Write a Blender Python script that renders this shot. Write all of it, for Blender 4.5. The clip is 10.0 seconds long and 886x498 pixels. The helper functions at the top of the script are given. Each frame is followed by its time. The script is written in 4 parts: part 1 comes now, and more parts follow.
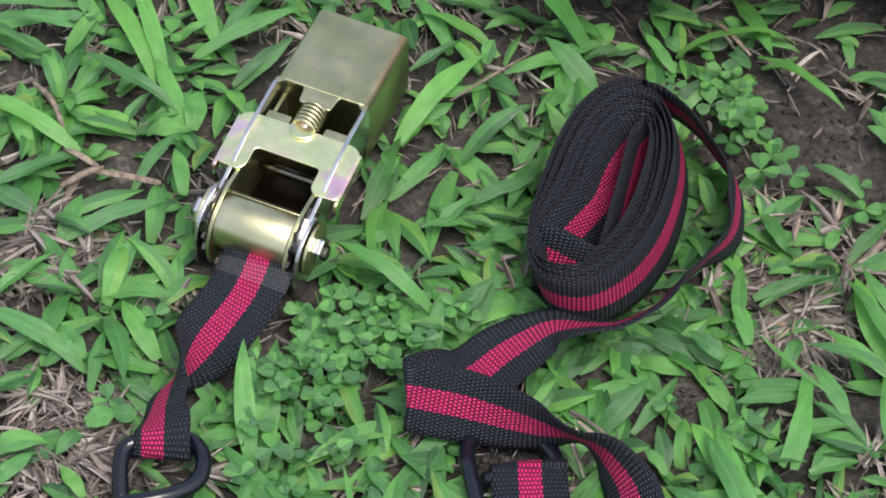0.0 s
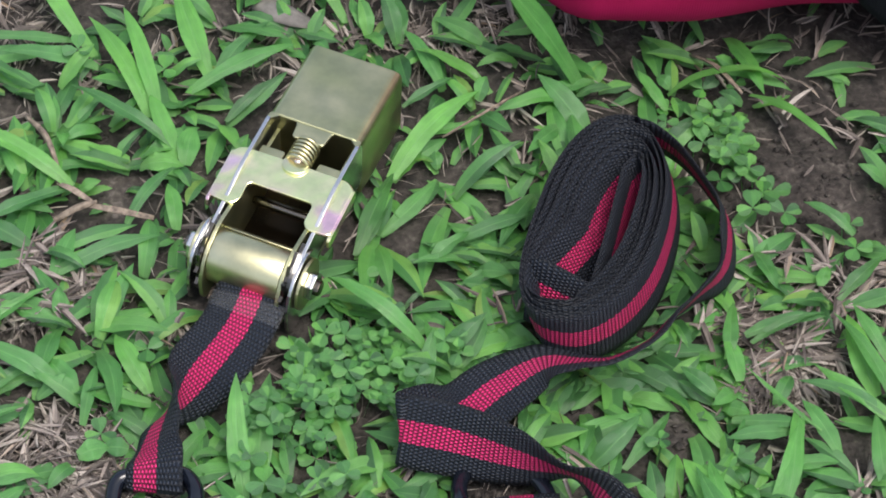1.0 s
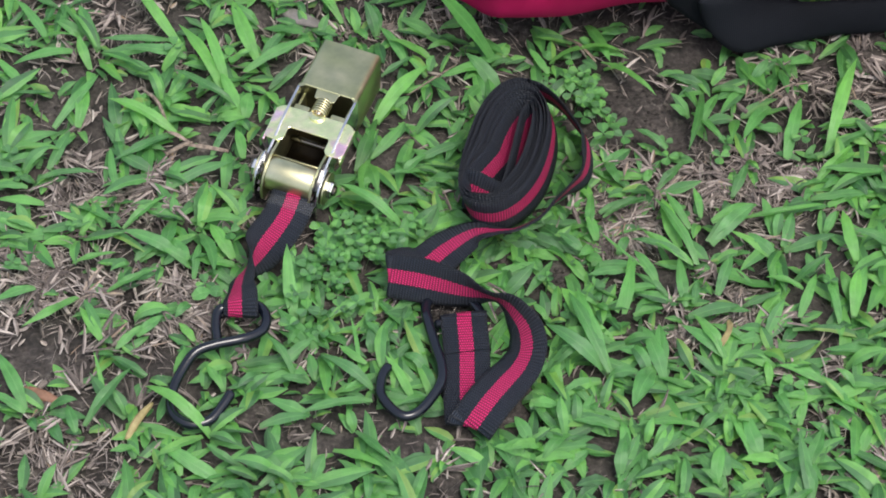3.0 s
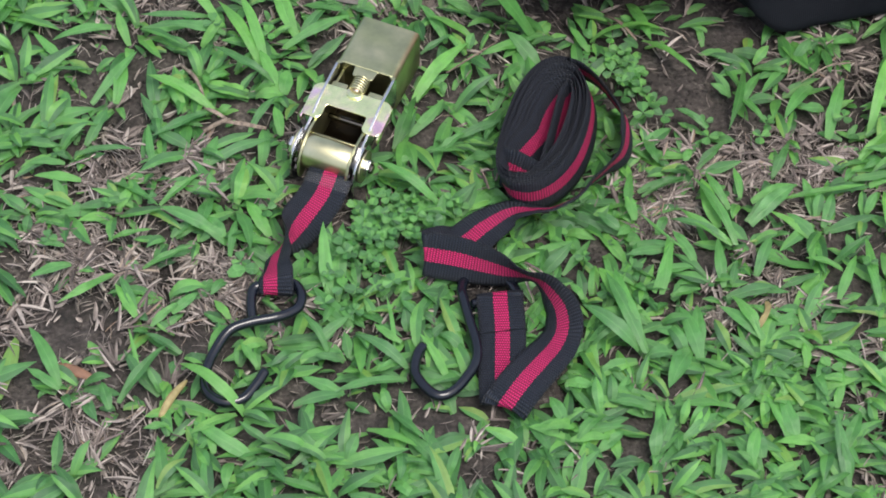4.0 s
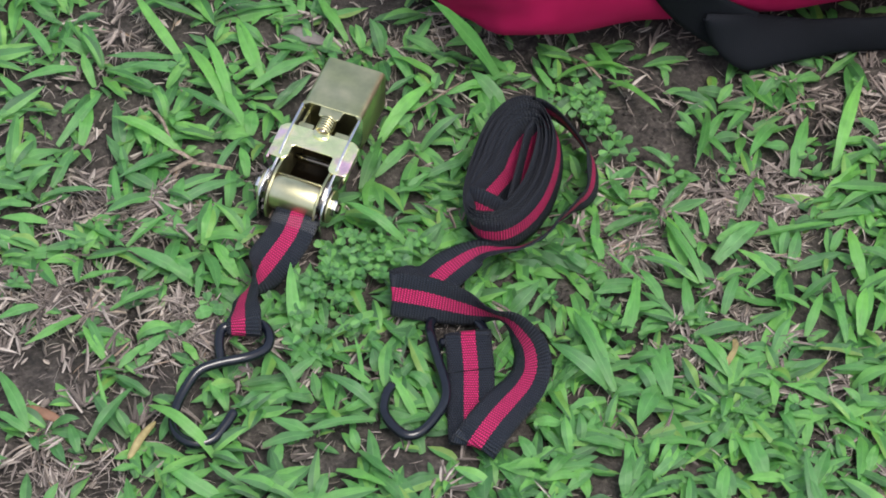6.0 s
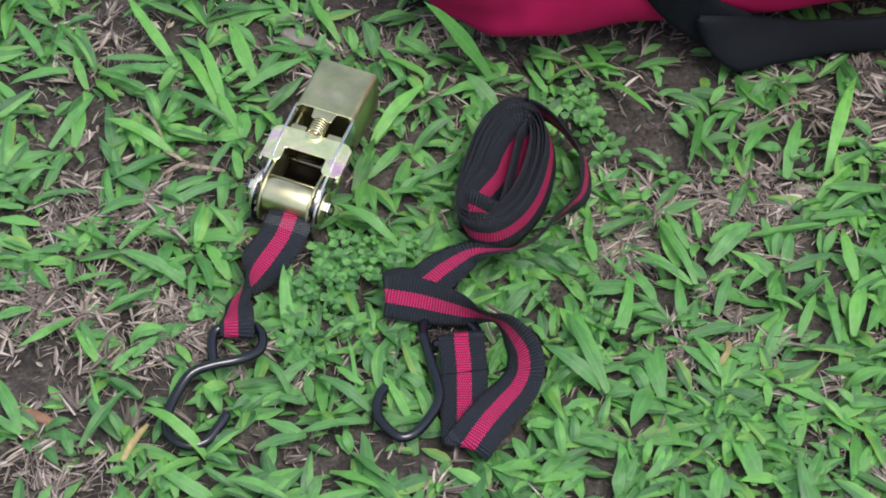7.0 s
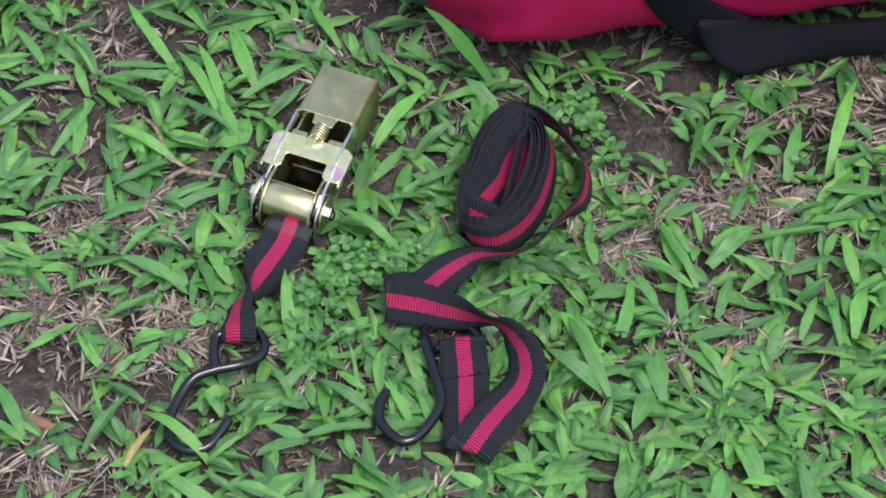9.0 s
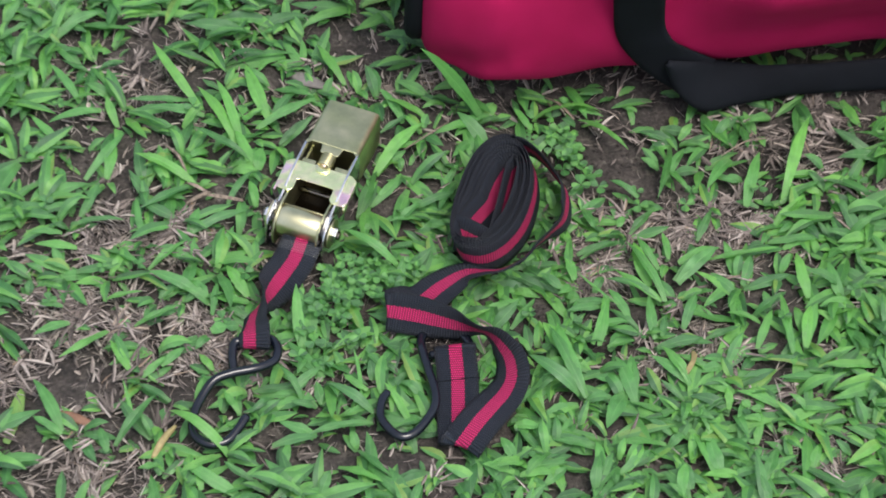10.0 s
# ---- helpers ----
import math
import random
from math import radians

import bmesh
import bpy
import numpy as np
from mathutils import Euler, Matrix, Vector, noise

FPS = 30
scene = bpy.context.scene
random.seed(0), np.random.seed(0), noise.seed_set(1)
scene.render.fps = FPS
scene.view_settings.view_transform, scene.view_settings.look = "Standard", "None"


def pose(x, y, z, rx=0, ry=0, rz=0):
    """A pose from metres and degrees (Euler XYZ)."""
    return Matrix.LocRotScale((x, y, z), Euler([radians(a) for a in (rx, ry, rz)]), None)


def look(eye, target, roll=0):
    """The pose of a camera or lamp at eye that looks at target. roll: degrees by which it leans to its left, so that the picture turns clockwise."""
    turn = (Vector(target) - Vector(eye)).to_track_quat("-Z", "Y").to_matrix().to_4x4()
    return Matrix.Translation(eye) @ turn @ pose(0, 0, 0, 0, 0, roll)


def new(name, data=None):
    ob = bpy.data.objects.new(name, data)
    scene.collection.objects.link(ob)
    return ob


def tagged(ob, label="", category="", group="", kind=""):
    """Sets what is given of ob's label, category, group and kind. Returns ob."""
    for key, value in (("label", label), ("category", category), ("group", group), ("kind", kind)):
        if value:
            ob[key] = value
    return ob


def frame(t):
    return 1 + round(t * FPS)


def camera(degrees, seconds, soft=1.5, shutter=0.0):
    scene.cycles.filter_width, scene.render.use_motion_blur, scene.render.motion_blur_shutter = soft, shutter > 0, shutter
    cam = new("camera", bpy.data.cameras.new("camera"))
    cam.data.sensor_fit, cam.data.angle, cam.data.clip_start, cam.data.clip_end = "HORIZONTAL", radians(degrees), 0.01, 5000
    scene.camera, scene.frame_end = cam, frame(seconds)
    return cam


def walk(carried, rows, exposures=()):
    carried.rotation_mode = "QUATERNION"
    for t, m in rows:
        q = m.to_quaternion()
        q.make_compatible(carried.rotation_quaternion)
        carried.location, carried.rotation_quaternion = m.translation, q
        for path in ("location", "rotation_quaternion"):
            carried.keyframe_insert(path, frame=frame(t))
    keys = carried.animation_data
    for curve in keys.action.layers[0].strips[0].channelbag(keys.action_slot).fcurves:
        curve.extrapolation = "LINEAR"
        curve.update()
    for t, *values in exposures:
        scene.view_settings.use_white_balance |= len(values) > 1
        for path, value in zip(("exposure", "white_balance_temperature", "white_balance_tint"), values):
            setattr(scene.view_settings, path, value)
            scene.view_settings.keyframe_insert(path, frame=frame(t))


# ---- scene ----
cam = camera(18.0, 10.0, soft=1.8, shutter=0.12)
PATH = [
    (0, (0.0050, -0.5199, 0.7601), (-0.0071, 0.0578, 0.0), 2.376),
    (0.5, (0.0009, -0.5158, 0.7644), (-0.0074, 0.0577, 0.0), 2.903),
    (0.7, (0.0056, -0.5197, 0.7599), (-0.0045, 0.0676, 0.0), 2.529),
    (1, (0.0020, -0.5244, 0.7589), (-0.0053, 0.0735, 0.0), 2.988),
    (1.2, (0.0031, -0.5472, 0.7512), (-0.0067, 0.0759, 0.0), 2.380),
    (1.5, (-0.0011, -0.5791, 0.8397), (-0.0052, 0.0559, 0.0), 3.192),
    (1.7, (-0.0000, -0.7101, 0.9368), (-0.0054, 0.0501, 0.0), 2.927),
    (1.9, (0.0030, -0.8052, 1.0977), (-0.0080, 0.0433, 0.0), 2.382),
    (2, (-0.0025, -0.8475, 1.2369), (-0.0043, 0.0399, 0.0), 3.241),
    (2.2, (-0.0105, -0.8605, 1.2668), (0.0006, 0.0436, 0.0), 3.659),
    (3.3, (-0.0060, -0.8984, 1.1886), (0.0172, 0.0105, 0.0), 2.869),
    (3.5, (-0.0021, -0.8925, 1.1931), (0.0072, -0.0015, 0.0), 2.508),
    (4, (0.0076, -0.8861, 1.1986), (-0.0057, 0.0014, 0.0), 1.472),
    (4.5, (0.0001, -0.8859, 1.1978), (0.0001, 0.0161, 0.0), 1.999),
    (5, (-0.0037, -0.8833, 1.2000), (0.0090, 0.0256, 0.0), 2.612),
    (5.5, (-0.0019, -0.8871, 1.1989), (0.0095, 0.0274, 0.0), 2.450),
    (7, (-0.0016, -0.8864, 1.1988), (0.0149, 0.0300, 0.0), 2.542),
    (7.5, (-0.0005, -0.8857, 1.2006), (0.0163, 0.0293, 0.0), 2.466),
    (8, (-0.0028, -0.8869, 1.1976), (0.0129, 0.0242, 0.0), 2.224),
    (8.5, (0.0017, -0.8824, 1.2025), (0.0135, 0.0273, 0.0), 1.983),
    (9, (0.0007, -0.8919, 1.1972), (0.0142, 0.0331, 0.0), 2.133),
    (9.5, (-0.0011, -0.8916, 1.1978), (0.0181, 0.0303, 0.0), 2.406),
    (9.8, (-0.0008, -0.8915, 1.1980), (0.0213, 0.0365, 0.0), 2.544),
    (10, (-0.0109, -1.0025, 1.3280), (0.0174, 0.0463, 0.0), 2.951),
]
walk(cam, [(t, look(eye, target, roll)) for t, eye, target, roll in PATH])

# ---- world, sun, exposure ----
world = bpy.data.worlds.new("sky")
scene.world = world
world.use_nodes = True
wn = world.node_tree.nodes
sky = wn.new("ShaderNodeTexSky")
sky.sky_type, sky.sun_disc = "NISHITA", False
sky.sun_elevation, sky.sun_rotation = radians(68), radians(142)
sky.air_density, sky.dust_density, sky.ozone_density = 1.0, 4.0, 1.0
haze = wn.new("ShaderNodeHueSaturation")
haze.inputs["Saturation"].default_value = 0.75
world.node_tree.links.new(sky.outputs[0], haze.inputs["Color"])
world.node_tree.links.new(haze.outputs[0], wn["Background"].inputs["Color"])
wn["Background"].inputs["Strength"].default_value = 0.15
sun = new("sun", bpy.data.lights.new("sun", "SUN"))
sun.data.energy, sun.data.angle, sun.data.color = 1.5, radians(28), (1.0, 0.97, 0.92)
sun.matrix_world = look((0.35, -0.45, 1.6), (0, 0, 0))
scene.view_settings.exposure = 1.0


# ---- materials ----
def material(name):
    m = bpy.data.materials.new(name)
    m.use_nodes = True
    nt = m.node_tree
    return m, nt, nt.nodes["Principled BSDF"]


def node(nt, kind, **values):
    n = nt.nodes.new(kind)
    for key, value in values.items():
        if key in n.inputs:
            n.inputs[key].default_value = value
    return n


def link(nt, a, b):
    nt.links.new(a, b)


def ramp(nt, source, stops):
    r = nt.nodes.new("ShaderNodeValToRGB")
    while len(r.color_ramp.elements) < len(stops):
        r.color_ramp.elements.new(0.5)
    for e, (at, c) in zip(r.color_ramp.elements, stops):
        e.position, e.color = at, (*c, 1)
    link(nt, source, r.inputs[0])
    return r.outputs[0]


def calc(nt, op, a, b=None, c=None):
    n = nt.nodes.new("ShaderNodeMath")
    n.operation = op
    for i, v in enumerate((a, b, c)):
        if v is None:
            continue
        if isinstance(v, (int, float)):
            n.inputs[i].default_value = v
        else:
            link(nt, v, n.inputs[i])
    return n.outputs[0]


def mixed(nt, kind, fac, a, b):
    n = nt.nodes.new("ShaderNodeMix")
    n.data_type, n.blend_type = "RGBA", kind
    for sock, v in ((n.inputs[0], fac), (n.inputs[6], a), (n.inputs[7], b)):
        if isinstance(v, (int, float)):
            sock.default_value = v
        elif isinstance(v, tuple):
            sock.default_value = (*v, 1)
        else:
            link(nt, v, sock)
    return n.outputs[2]


def bump(nt, bsdf, height, strength=0.5, distance=0.001):
    b = node(nt, "ShaderNodeBump", Strength=strength, Distance=distance)
    link(nt, height, b.inputs["Height"])
    link(nt, b.outputs[0], bsdf.inputs["Normal"])


def noise_of(nt, scale, detail=4.0, coords=None, rough=0.55):
    n = node(nt, "ShaderNodeTexNoise", Scale=scale, Detail=detail, Roughness=rough)
    if coords is None:
        coords = nt.nodes.new("ShaderNodeTexCoord").outputs["Object"]
    link(nt, coords, n.inputs["Vector"])
    return n.outputs[0]


def soil_material():
    m, nt, b = material("soil")
    fine, mid, big = noise_of(nt, 420, 6), noise_of(nt, 70, 5), noise_of(nt, 9, 4)
    crumbs = calc(nt, "ADD", calc(nt, "MULTIPLY", fine, 0.5), calc(nt, "MULTIPLY", mid, 0.5))
    c = ramp(nt, crumbs, [(0.34, (0.008, 0.0068, 0.0062)), (0.47, (0.026, 0.0215, 0.0192)), (0.58, (0.056, 0.0475, 0.0425)), (0.70, (0.14, 0.124, 0.112))])
    c = mixed(nt, "MULTIPLY", 0.5, c, ramp(nt, big, [(0.3, (0.55, 0.55, 0.55)), (0.7, (1.0, 0.96, 0.92))]))
    # far turf: green, beyond the patch where blades stand
    pos = nt.nodes.new("ShaderNodeNewGeometry").outputs["Position"]
    far = node(nt, "ShaderNodeVectorMath")
    far.operation = "LENGTH"
    link(nt, pos, far.inputs[0])
    turf = ramp(nt, mid, [(0.35, (0.022, 0.040, 0.014)), (0.55, (0.040, 0.10, 0.026)), (0.7, (0.065, 0.15, 0.036))])
    c = mixed(nt, "MIX", calc(nt, "SMOOTH_MIN", calc(nt, "MAXIMUM", calc(nt, "SUBTRACT", far.outputs["Value"], 0.5), 0.0), 0.85, 0.1), c, turf)
    link(nt, c, b.inputs["Base Color"])
    b.inputs["Roughness"].default_value = 0.95
    bump(nt, b, crumbs, 0.9, 0.004)
    return m


def leaf_material(name, stops, vein, gloss=0.42, through_leaf=0.3, single=False):
    """Living leaf: its own hue each, pale foot, light midrib, fine veins along, blotches and specks. UV: across, along."""
    m, nt, b = material(name)
    geo = nt.nodes.new("ShaderNodeNewGeometry")
    uv = nt.nodes.new("ShaderNodeUVMap").outputs[0]
    sep = nt.nodes.new("ShaderNodeSeparateXYZ")
    link(nt, uv, sep.inputs[0])
    pick = nt.nodes.new("ShaderNodeObjectInfo").outputs["Random"] if single else geo.outputs["Random Per Island"]
    c = ramp(nt, pick, stops)
    streak = node(nt, "ShaderNodeMapping")
    link(nt, uv, streak.inputs[0])
    streak.inputs["Scale"].default_value = (14, 1.2, 1)
    lines = noise_of(nt, 2.0, 3, streak.outputs[0])
    blot = noise_of(nt, 110, 4)
    wide = noise_of(nt, 34, 2)
    fleck = noise_of(nt, 480, 3)
    c = mixed(nt, "MULTIPLY", 0.6, c, ramp(nt, lines, [(0.35, (0.70, 0.74, 0.68)), (0.65, (1.14, 1.10, 1.05))]))
    c = mixed(nt, "MULTIPLY", 0.5, c, ramp(nt, blot, [(0.35, (0.64, 0.68, 0.60)), (0.65, (1.22, 1.18, 1.08))]))
    c = mixed(nt, "MULTIPLY", 0.6, c, ramp(nt, wide, [(0.35, (0.82, 0.86, 0.88)), (0.65, (1.16, 1.12, 1.0))]))
    # the foot of the leaf is paler and yellower than the blade
    foot = calc(nt, "MULTIPLY", calc(nt, "MAXIMUM", calc(nt, "SUBTRACT", 0.30, sep.outputs[1]), 0.0), 1.1)
    c = mixed(nt, "MIX", foot, c, (0.20, 0.38, 0.13))
    off = calc(nt, "ABSOLUTE", calc(nt, "SUBTRACT", sep.outputs[0], 0.5))
    mid = calc(nt, "LESS_THAN", off, 0.045)
    c = mixed(nt, "MIX", calc(nt, "MULTIPLY", mid, 0.28), c, vein)
    link(nt, c, b.inputs["Base Color"])
    link(nt, calc(nt, "ADD", calc(nt, "MULTIPLY", fleck, 0.30), gloss - 0.15), b.inputs["Roughness"])
    b.inputs["Specular IOR Level"].default_value = 1.0
    bump(nt, b, calc(nt, "ADD", calc(nt, "MULTIPLY", lines, 0.8), calc(nt, "MULTIPLY", blot, 0.8)), 0.6, 0.0014)
    glow = nt.nodes.new("ShaderNodeBsdfTranslucent")
    link(nt, mixed(nt, "MULTIPLY", 1.0, c, (1.2, 1.36, 0.66)), glow.inputs[0])
    mix = nt.nodes.new("ShaderNodeMixShader")
    mix.inputs[0].default_value = through_leaf
    link(nt, b.outputs[0], mix.inputs[1])
    link(nt, glow.outputs[0], mix.inputs[2])
    link(nt, mix.outputs[0], nt.nodes["Material Output"].inputs[0])
    return m


def straw_material():
    """Dead grass: grey to tan shreds with fibres along them."""
    m, nt, b = material("dry_straw")
    geo = nt.nodes.new("ShaderNodeNewGeometry")
    c = ramp(nt, geo.outputs["Random Per Island"], [(0.0, (0.052, 0.045, 0.042)), (0.30, (0.125, 0.108, 0.101)), (0.60, (0.225, 0.198, 0.186)), (0.84, (0.37, 0.335, 0.315)), (0.96, (0.56, 0.53, 0.50)), (1.0, (0.26, 0.18, 0.11))])
    streak = node(nt, "ShaderNodeMapping")
    link(nt, nt.nodes.new("ShaderNodeUVMap").outputs[0], streak.inputs[0])
    streak.inputs["Scale"].default_value = (16, 1.6, 1)
    fibre = noise_of(nt, 1.6, 3, streak.outputs[0])
    g = noise_of(nt, 260, 4)
    c = mixed(nt, "MULTIPLY", 0.75, c, ramp(nt, fibre, [(0.32, (0.42, 0.39, 0.37)), (0.66, (1.25, 1.2, 1.15))]))
    c = mixed(nt, "MULTIPLY", 0.6, c, ramp(nt, g, [(0.3, (0.55, 0.52, 0.5)), (0.65, (1.15, 1.1, 1.05))]))
    link(nt, c, b.inputs["Base Color"])
    b.inputs["Roughness"].default_value = 0.75
    bump(nt, b, calc(nt, "ADD", fibre, g), 0.7, 0.0012)
    return m


def webbing_material(name="webbing", red=(0.60, 0.020, 0.140), half=0.155):
    """Black polyester webbing with a red middle stripe, woven in small staggered floats. UV: across, and along in metres."""
    m, nt, b = material(name)
    sep = nt.nodes.new("ShaderNodeSeparateXYZ")
    link(nt, nt.nodes.new("ShaderNodeUVMap").outputs[0], sep.inputs[0])
    u, v = sep.outputs[0], sep.outputs[1]
    pick = calc(nt, "MULTIPLY", v, 1 / 0.0015)
    row = calc(nt, "FLOOR", pick)
    odd = calc(nt, "MODULO", row, 2.0)
    warp = calc(nt, "ADD", calc(nt, "MULTIPLY", u, 20.0), calc(nt, "MULTIPLY", odd, 0.5))
    fu = calc(nt, "PINGPONG", warp, 0.5)
    fv = calc(nt, "PINGPONG", pick, 0.5)
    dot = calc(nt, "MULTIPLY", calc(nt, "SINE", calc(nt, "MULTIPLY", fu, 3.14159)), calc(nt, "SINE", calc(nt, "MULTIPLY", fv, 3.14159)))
    d = calc(nt, "ABSOLUTE", calc(nt, "SUBTRACT", u, 0.5))
    stripe = calc(nt, "LESS_THAN", d, half)
    fuzz = noise_of(nt, 1500, 2)
    # colour drops between the floats, painting in the shade of the weave's gaps
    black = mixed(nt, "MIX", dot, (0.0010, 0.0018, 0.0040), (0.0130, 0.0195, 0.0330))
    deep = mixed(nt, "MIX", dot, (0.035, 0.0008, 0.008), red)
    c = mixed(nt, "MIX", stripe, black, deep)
    # the smooth selvedge, painted darker for the shaded gaps between coil turns
    c = mixed(nt, "MIX", calc(nt, "GREATER_THAN", d, 0.462), c, (0.0048, 0.0068, 0.0108))
    c = mixed(nt, "MULTIPLY", 0.5, c, ramp(nt, fuzz, [(0.3, (0.6, 0.6, 0.6)), (0.7, (1.25, 1.25, 1.25))]))
    link(nt, c, b.inputs["Base Color"])
    b.inputs["Roughness"].default_value = 0.62
    b.inputs["Specular IOR Level"].default_value = 0.32
    bump(nt, b, dot, 0.9, 0.0007)
    return m


def metal_material(name, colours, rough=0.3, scale=60, smear=0.10):
    """Yellow-passivated zinc on steel: patchy tint, cloudy smears, fine scratches along one way."""
    m, nt, b = material(name)
    n = noise_of(nt, scale, 1)
    cloud = noise_of(nt, 140, 3)
    c = ramp(nt, n, colours)
    c = mixed(nt, "MULTIPLY", 0.6, c, ramp(nt, cloud, [(0.35, (0.80, 0.82, 0.80)), (0.65, (1.12, 1.10, 1.06))]))
    link(nt, c, b.inputs["Base Color"])
    b.inputs["Metallic"].default_value = 1.0
    long = node(nt, "ShaderNodeMapping")
    link(nt, nt.nodes.new("ShaderNodeTexCoord").outputs["Object"], long.inputs[0])
    long.inputs["Scale"].default_value = (1.0, 0.12, 1.0)
    s = noise_of(nt, 1600, 2, long.outputs[0])
    link(nt, calc(nt, "ADD", calc(nt, "MULTIPLY", calc(nt, "ADD", s, cloud), smear), rough - smear), b.inputs["Roughness"])
    bump(nt, b, s, 0.01, 0.0001)
    return m


def plain_material(name, low, high, scale, rough, relief=0.3, distance=0.0006, metal=0.0):
    m, nt, b = material(name)
    n = noise_of(nt, scale, 5)
    link(nt, ramp(nt, n, [(0.3, low), (0.7, high)]), b.inputs["Base Color"])
    b.inputs["Roughness"].default_value = rough
    b.inputs["Metallic"].default_value = metal
    bump(nt, b, n, relief, distance)
    return m


def cloth_material(name, low, high, rough, pitch):
    """Plain-woven bag cloth: soft mottling and a fine thread relief."""
    m, nt, b = material(name)
    co = nt.nodes.new("ShaderNodeTexCoord").outputs["Object"]
    sep = nt.nodes.new("ShaderNodeSeparateXYZ")
    link(nt, co, sep.inputs[0])
    threads = calc(nt, "ADD", calc(nt, "SINE", calc(nt, "MULTIPLY", sep.outputs[0], 6.283 / pitch)), calc(nt, "SINE", calc(nt, "MULTIPLY", sep.outputs[2], 6.283 / pitch)))
    n = noise_of(nt, 30, 4)
    link(nt, ramp(nt, n, [(0.3, low), (0.7, high)]), b.inputs["Base Color"])
    b.inputs["Roughness"].default_value = rough
    b.inputs["Specular IOR Level"].default_value = 0.15
    bump(nt, b, threads, 0.2, 0.0003)
    return m


SOIL = soil_material()
GRASS = leaf_material("grass_leaf", [(0.0, (0.036, 0.130, 0.042)), (0.3, (0.067, 0.222, 0.065)), (0.65, (0.102, 0.316, 0.081)), (0.95, (0.150, 0.400, 0.087)), (1.0, (0.20, 0.34, 0.080))], (0.17, 0.40, 0.13), 0.40, 0.40)
LEAF = leaf_material("broad_leaf", [(0.0, (0.067, 0.222, 0.067)), (0.4, (0.097, 0.310, 0.081)), (0.8, (0.129, 0.392, 0.089)), (1.0, (0.166, 0.45, 0.093))], (0.18, 0.42, 0.14), 0.38, 0.40, True)
CLOVER = leaf_material("clover_leaf", [(0.0, (0.032, 0.122, 0.038)), (0.5, (0.062, 0.218, 0.054)), (1.0, (0.115, 0.33, 0.072))], (0.07, 0.24, 0.055), 0.45)
STRAW = straw_material()
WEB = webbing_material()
ZINC = metal_material("yellow_zinc", [(0.3, (0.34, 0.36, 0.20)), (0.5, (0.42, 0.42, 0.25)), (0.7, (0.50, 0.48, 0.30))], 0.36, 50, 0.16)
GOLD = metal_material("golden_zinc", [(0.3, (0.50, 0.47, 0.28)), (0.7, (0.60, 0.57, 0.37))], 0.32)
PEARL = metal_material("iridescent_zinc", [(0.32, (0.84, 0.56, 0.64)), (0.42, (0.82, 0.79, 0.48)), (0.55, (0.72, 0.79, 0.42)), (0.66, (0.84, 0.79, 0.50)), (0.74, (0.82, 0.60, 0.70))], 0.25, 70, 0.05)
STEEL = metal_material("grey_steel", [(0.3, (0.10, 0.09, 0.075)), (0.7, (0.17, 0.15, 0.125))], 0.22)
# near-black steel: the shade inside the ratchet is put into its colour
SHADED = metal_material("shaded_steel", [(0.3, (0.022, 0.017, 0.012)), (0.7, (0.045, 0.034, 0.024))], 0.30)
BRIGHT = metal_material("bright_steel", [(0.3, (0.50, 0.51, 0.53)), (0.7, (0.62, 0.62, 0.62))], 0.22)
VINYL = plain_material("black_vinyl", (0.003, 0.0042, 0.0075), (0.006, 0.008, 0.013), 300, 0.15, 0.10, 0.0004)
VINYL.node_tree.nodes["Principled BSDF"].inputs["Specular IOR Level"].default_value = 0.45
REDCLOTH = cloth_material("crimson_cloth", (0.27, 0.004, 0.05), (0.33, 0.006, 0.065), 0.8, 0.0009)
BLACKCLOTH = cloth_material("black_cloth", (0.0023, 0.0031, 0.0050), (0.0046, 0.0059, 0.0090), 0.8, 0.0012)
TAPE, _nt, _b = material("clear_tape")
_b.inputs["Base Color"].default_value = (0.4, 0.4, 0.4, 1)
_b.inputs["Roughness"].default_value = 0.1
_b.inputs["Alpha"].default_value = 0.045


# ---- mesh helpers ----
def mesh_of(name, verts, faces, mat, smooth=True, uvs=None):
    me = bpy.data.meshes.new(name)
    me.from_pydata([tuple(v) for v in verts], [], faces)
    me.materials.append(mat)
    if uvs is not None:
        layer = me.uv_layers.new(name="UVMap")
        idx = np.zeros(len(me.loops), dtype=np.int32)
        me.loops.foreach_get("vertex_index", idx)
        layer.data.foreach_set("uv", np.asarray(uvs, dtype=np.float32)[idx].ravel())
    if smooth:
        me.polygons.foreach_set("use_smooth", [True] * len(me.polygons))
    me.update()
    return me


def part(name, bm, mat, parent, label="", smooth=False):
    """Links a bmesh, or a ready mesh, as one object under a thing or a part."""
    if isinstance(bm, bmesh.types.BMesh):
        bmesh.ops.recalc_face_normals(bm, faces=bm.faces)
        me = bpy.data.meshes.new(name)
        bm.to_mesh(me)
        bm.free()
        me.materials.append(mat)
        if smooth:
            me.polygons.foreach_set("use_smooth", [True] * len(me.polygons))
    else:
        me = bm
    ob = new(name, me)
    if parent is not None:
        ob.parent = parent
    return tagged(ob, label)


def thing(name, label, category, m=Matrix(), group=""):
    ob = new(name)
    ob.empty_display_size = 0.01
    ob.matrix_world = m
    return tagged(ob, label, category, group)


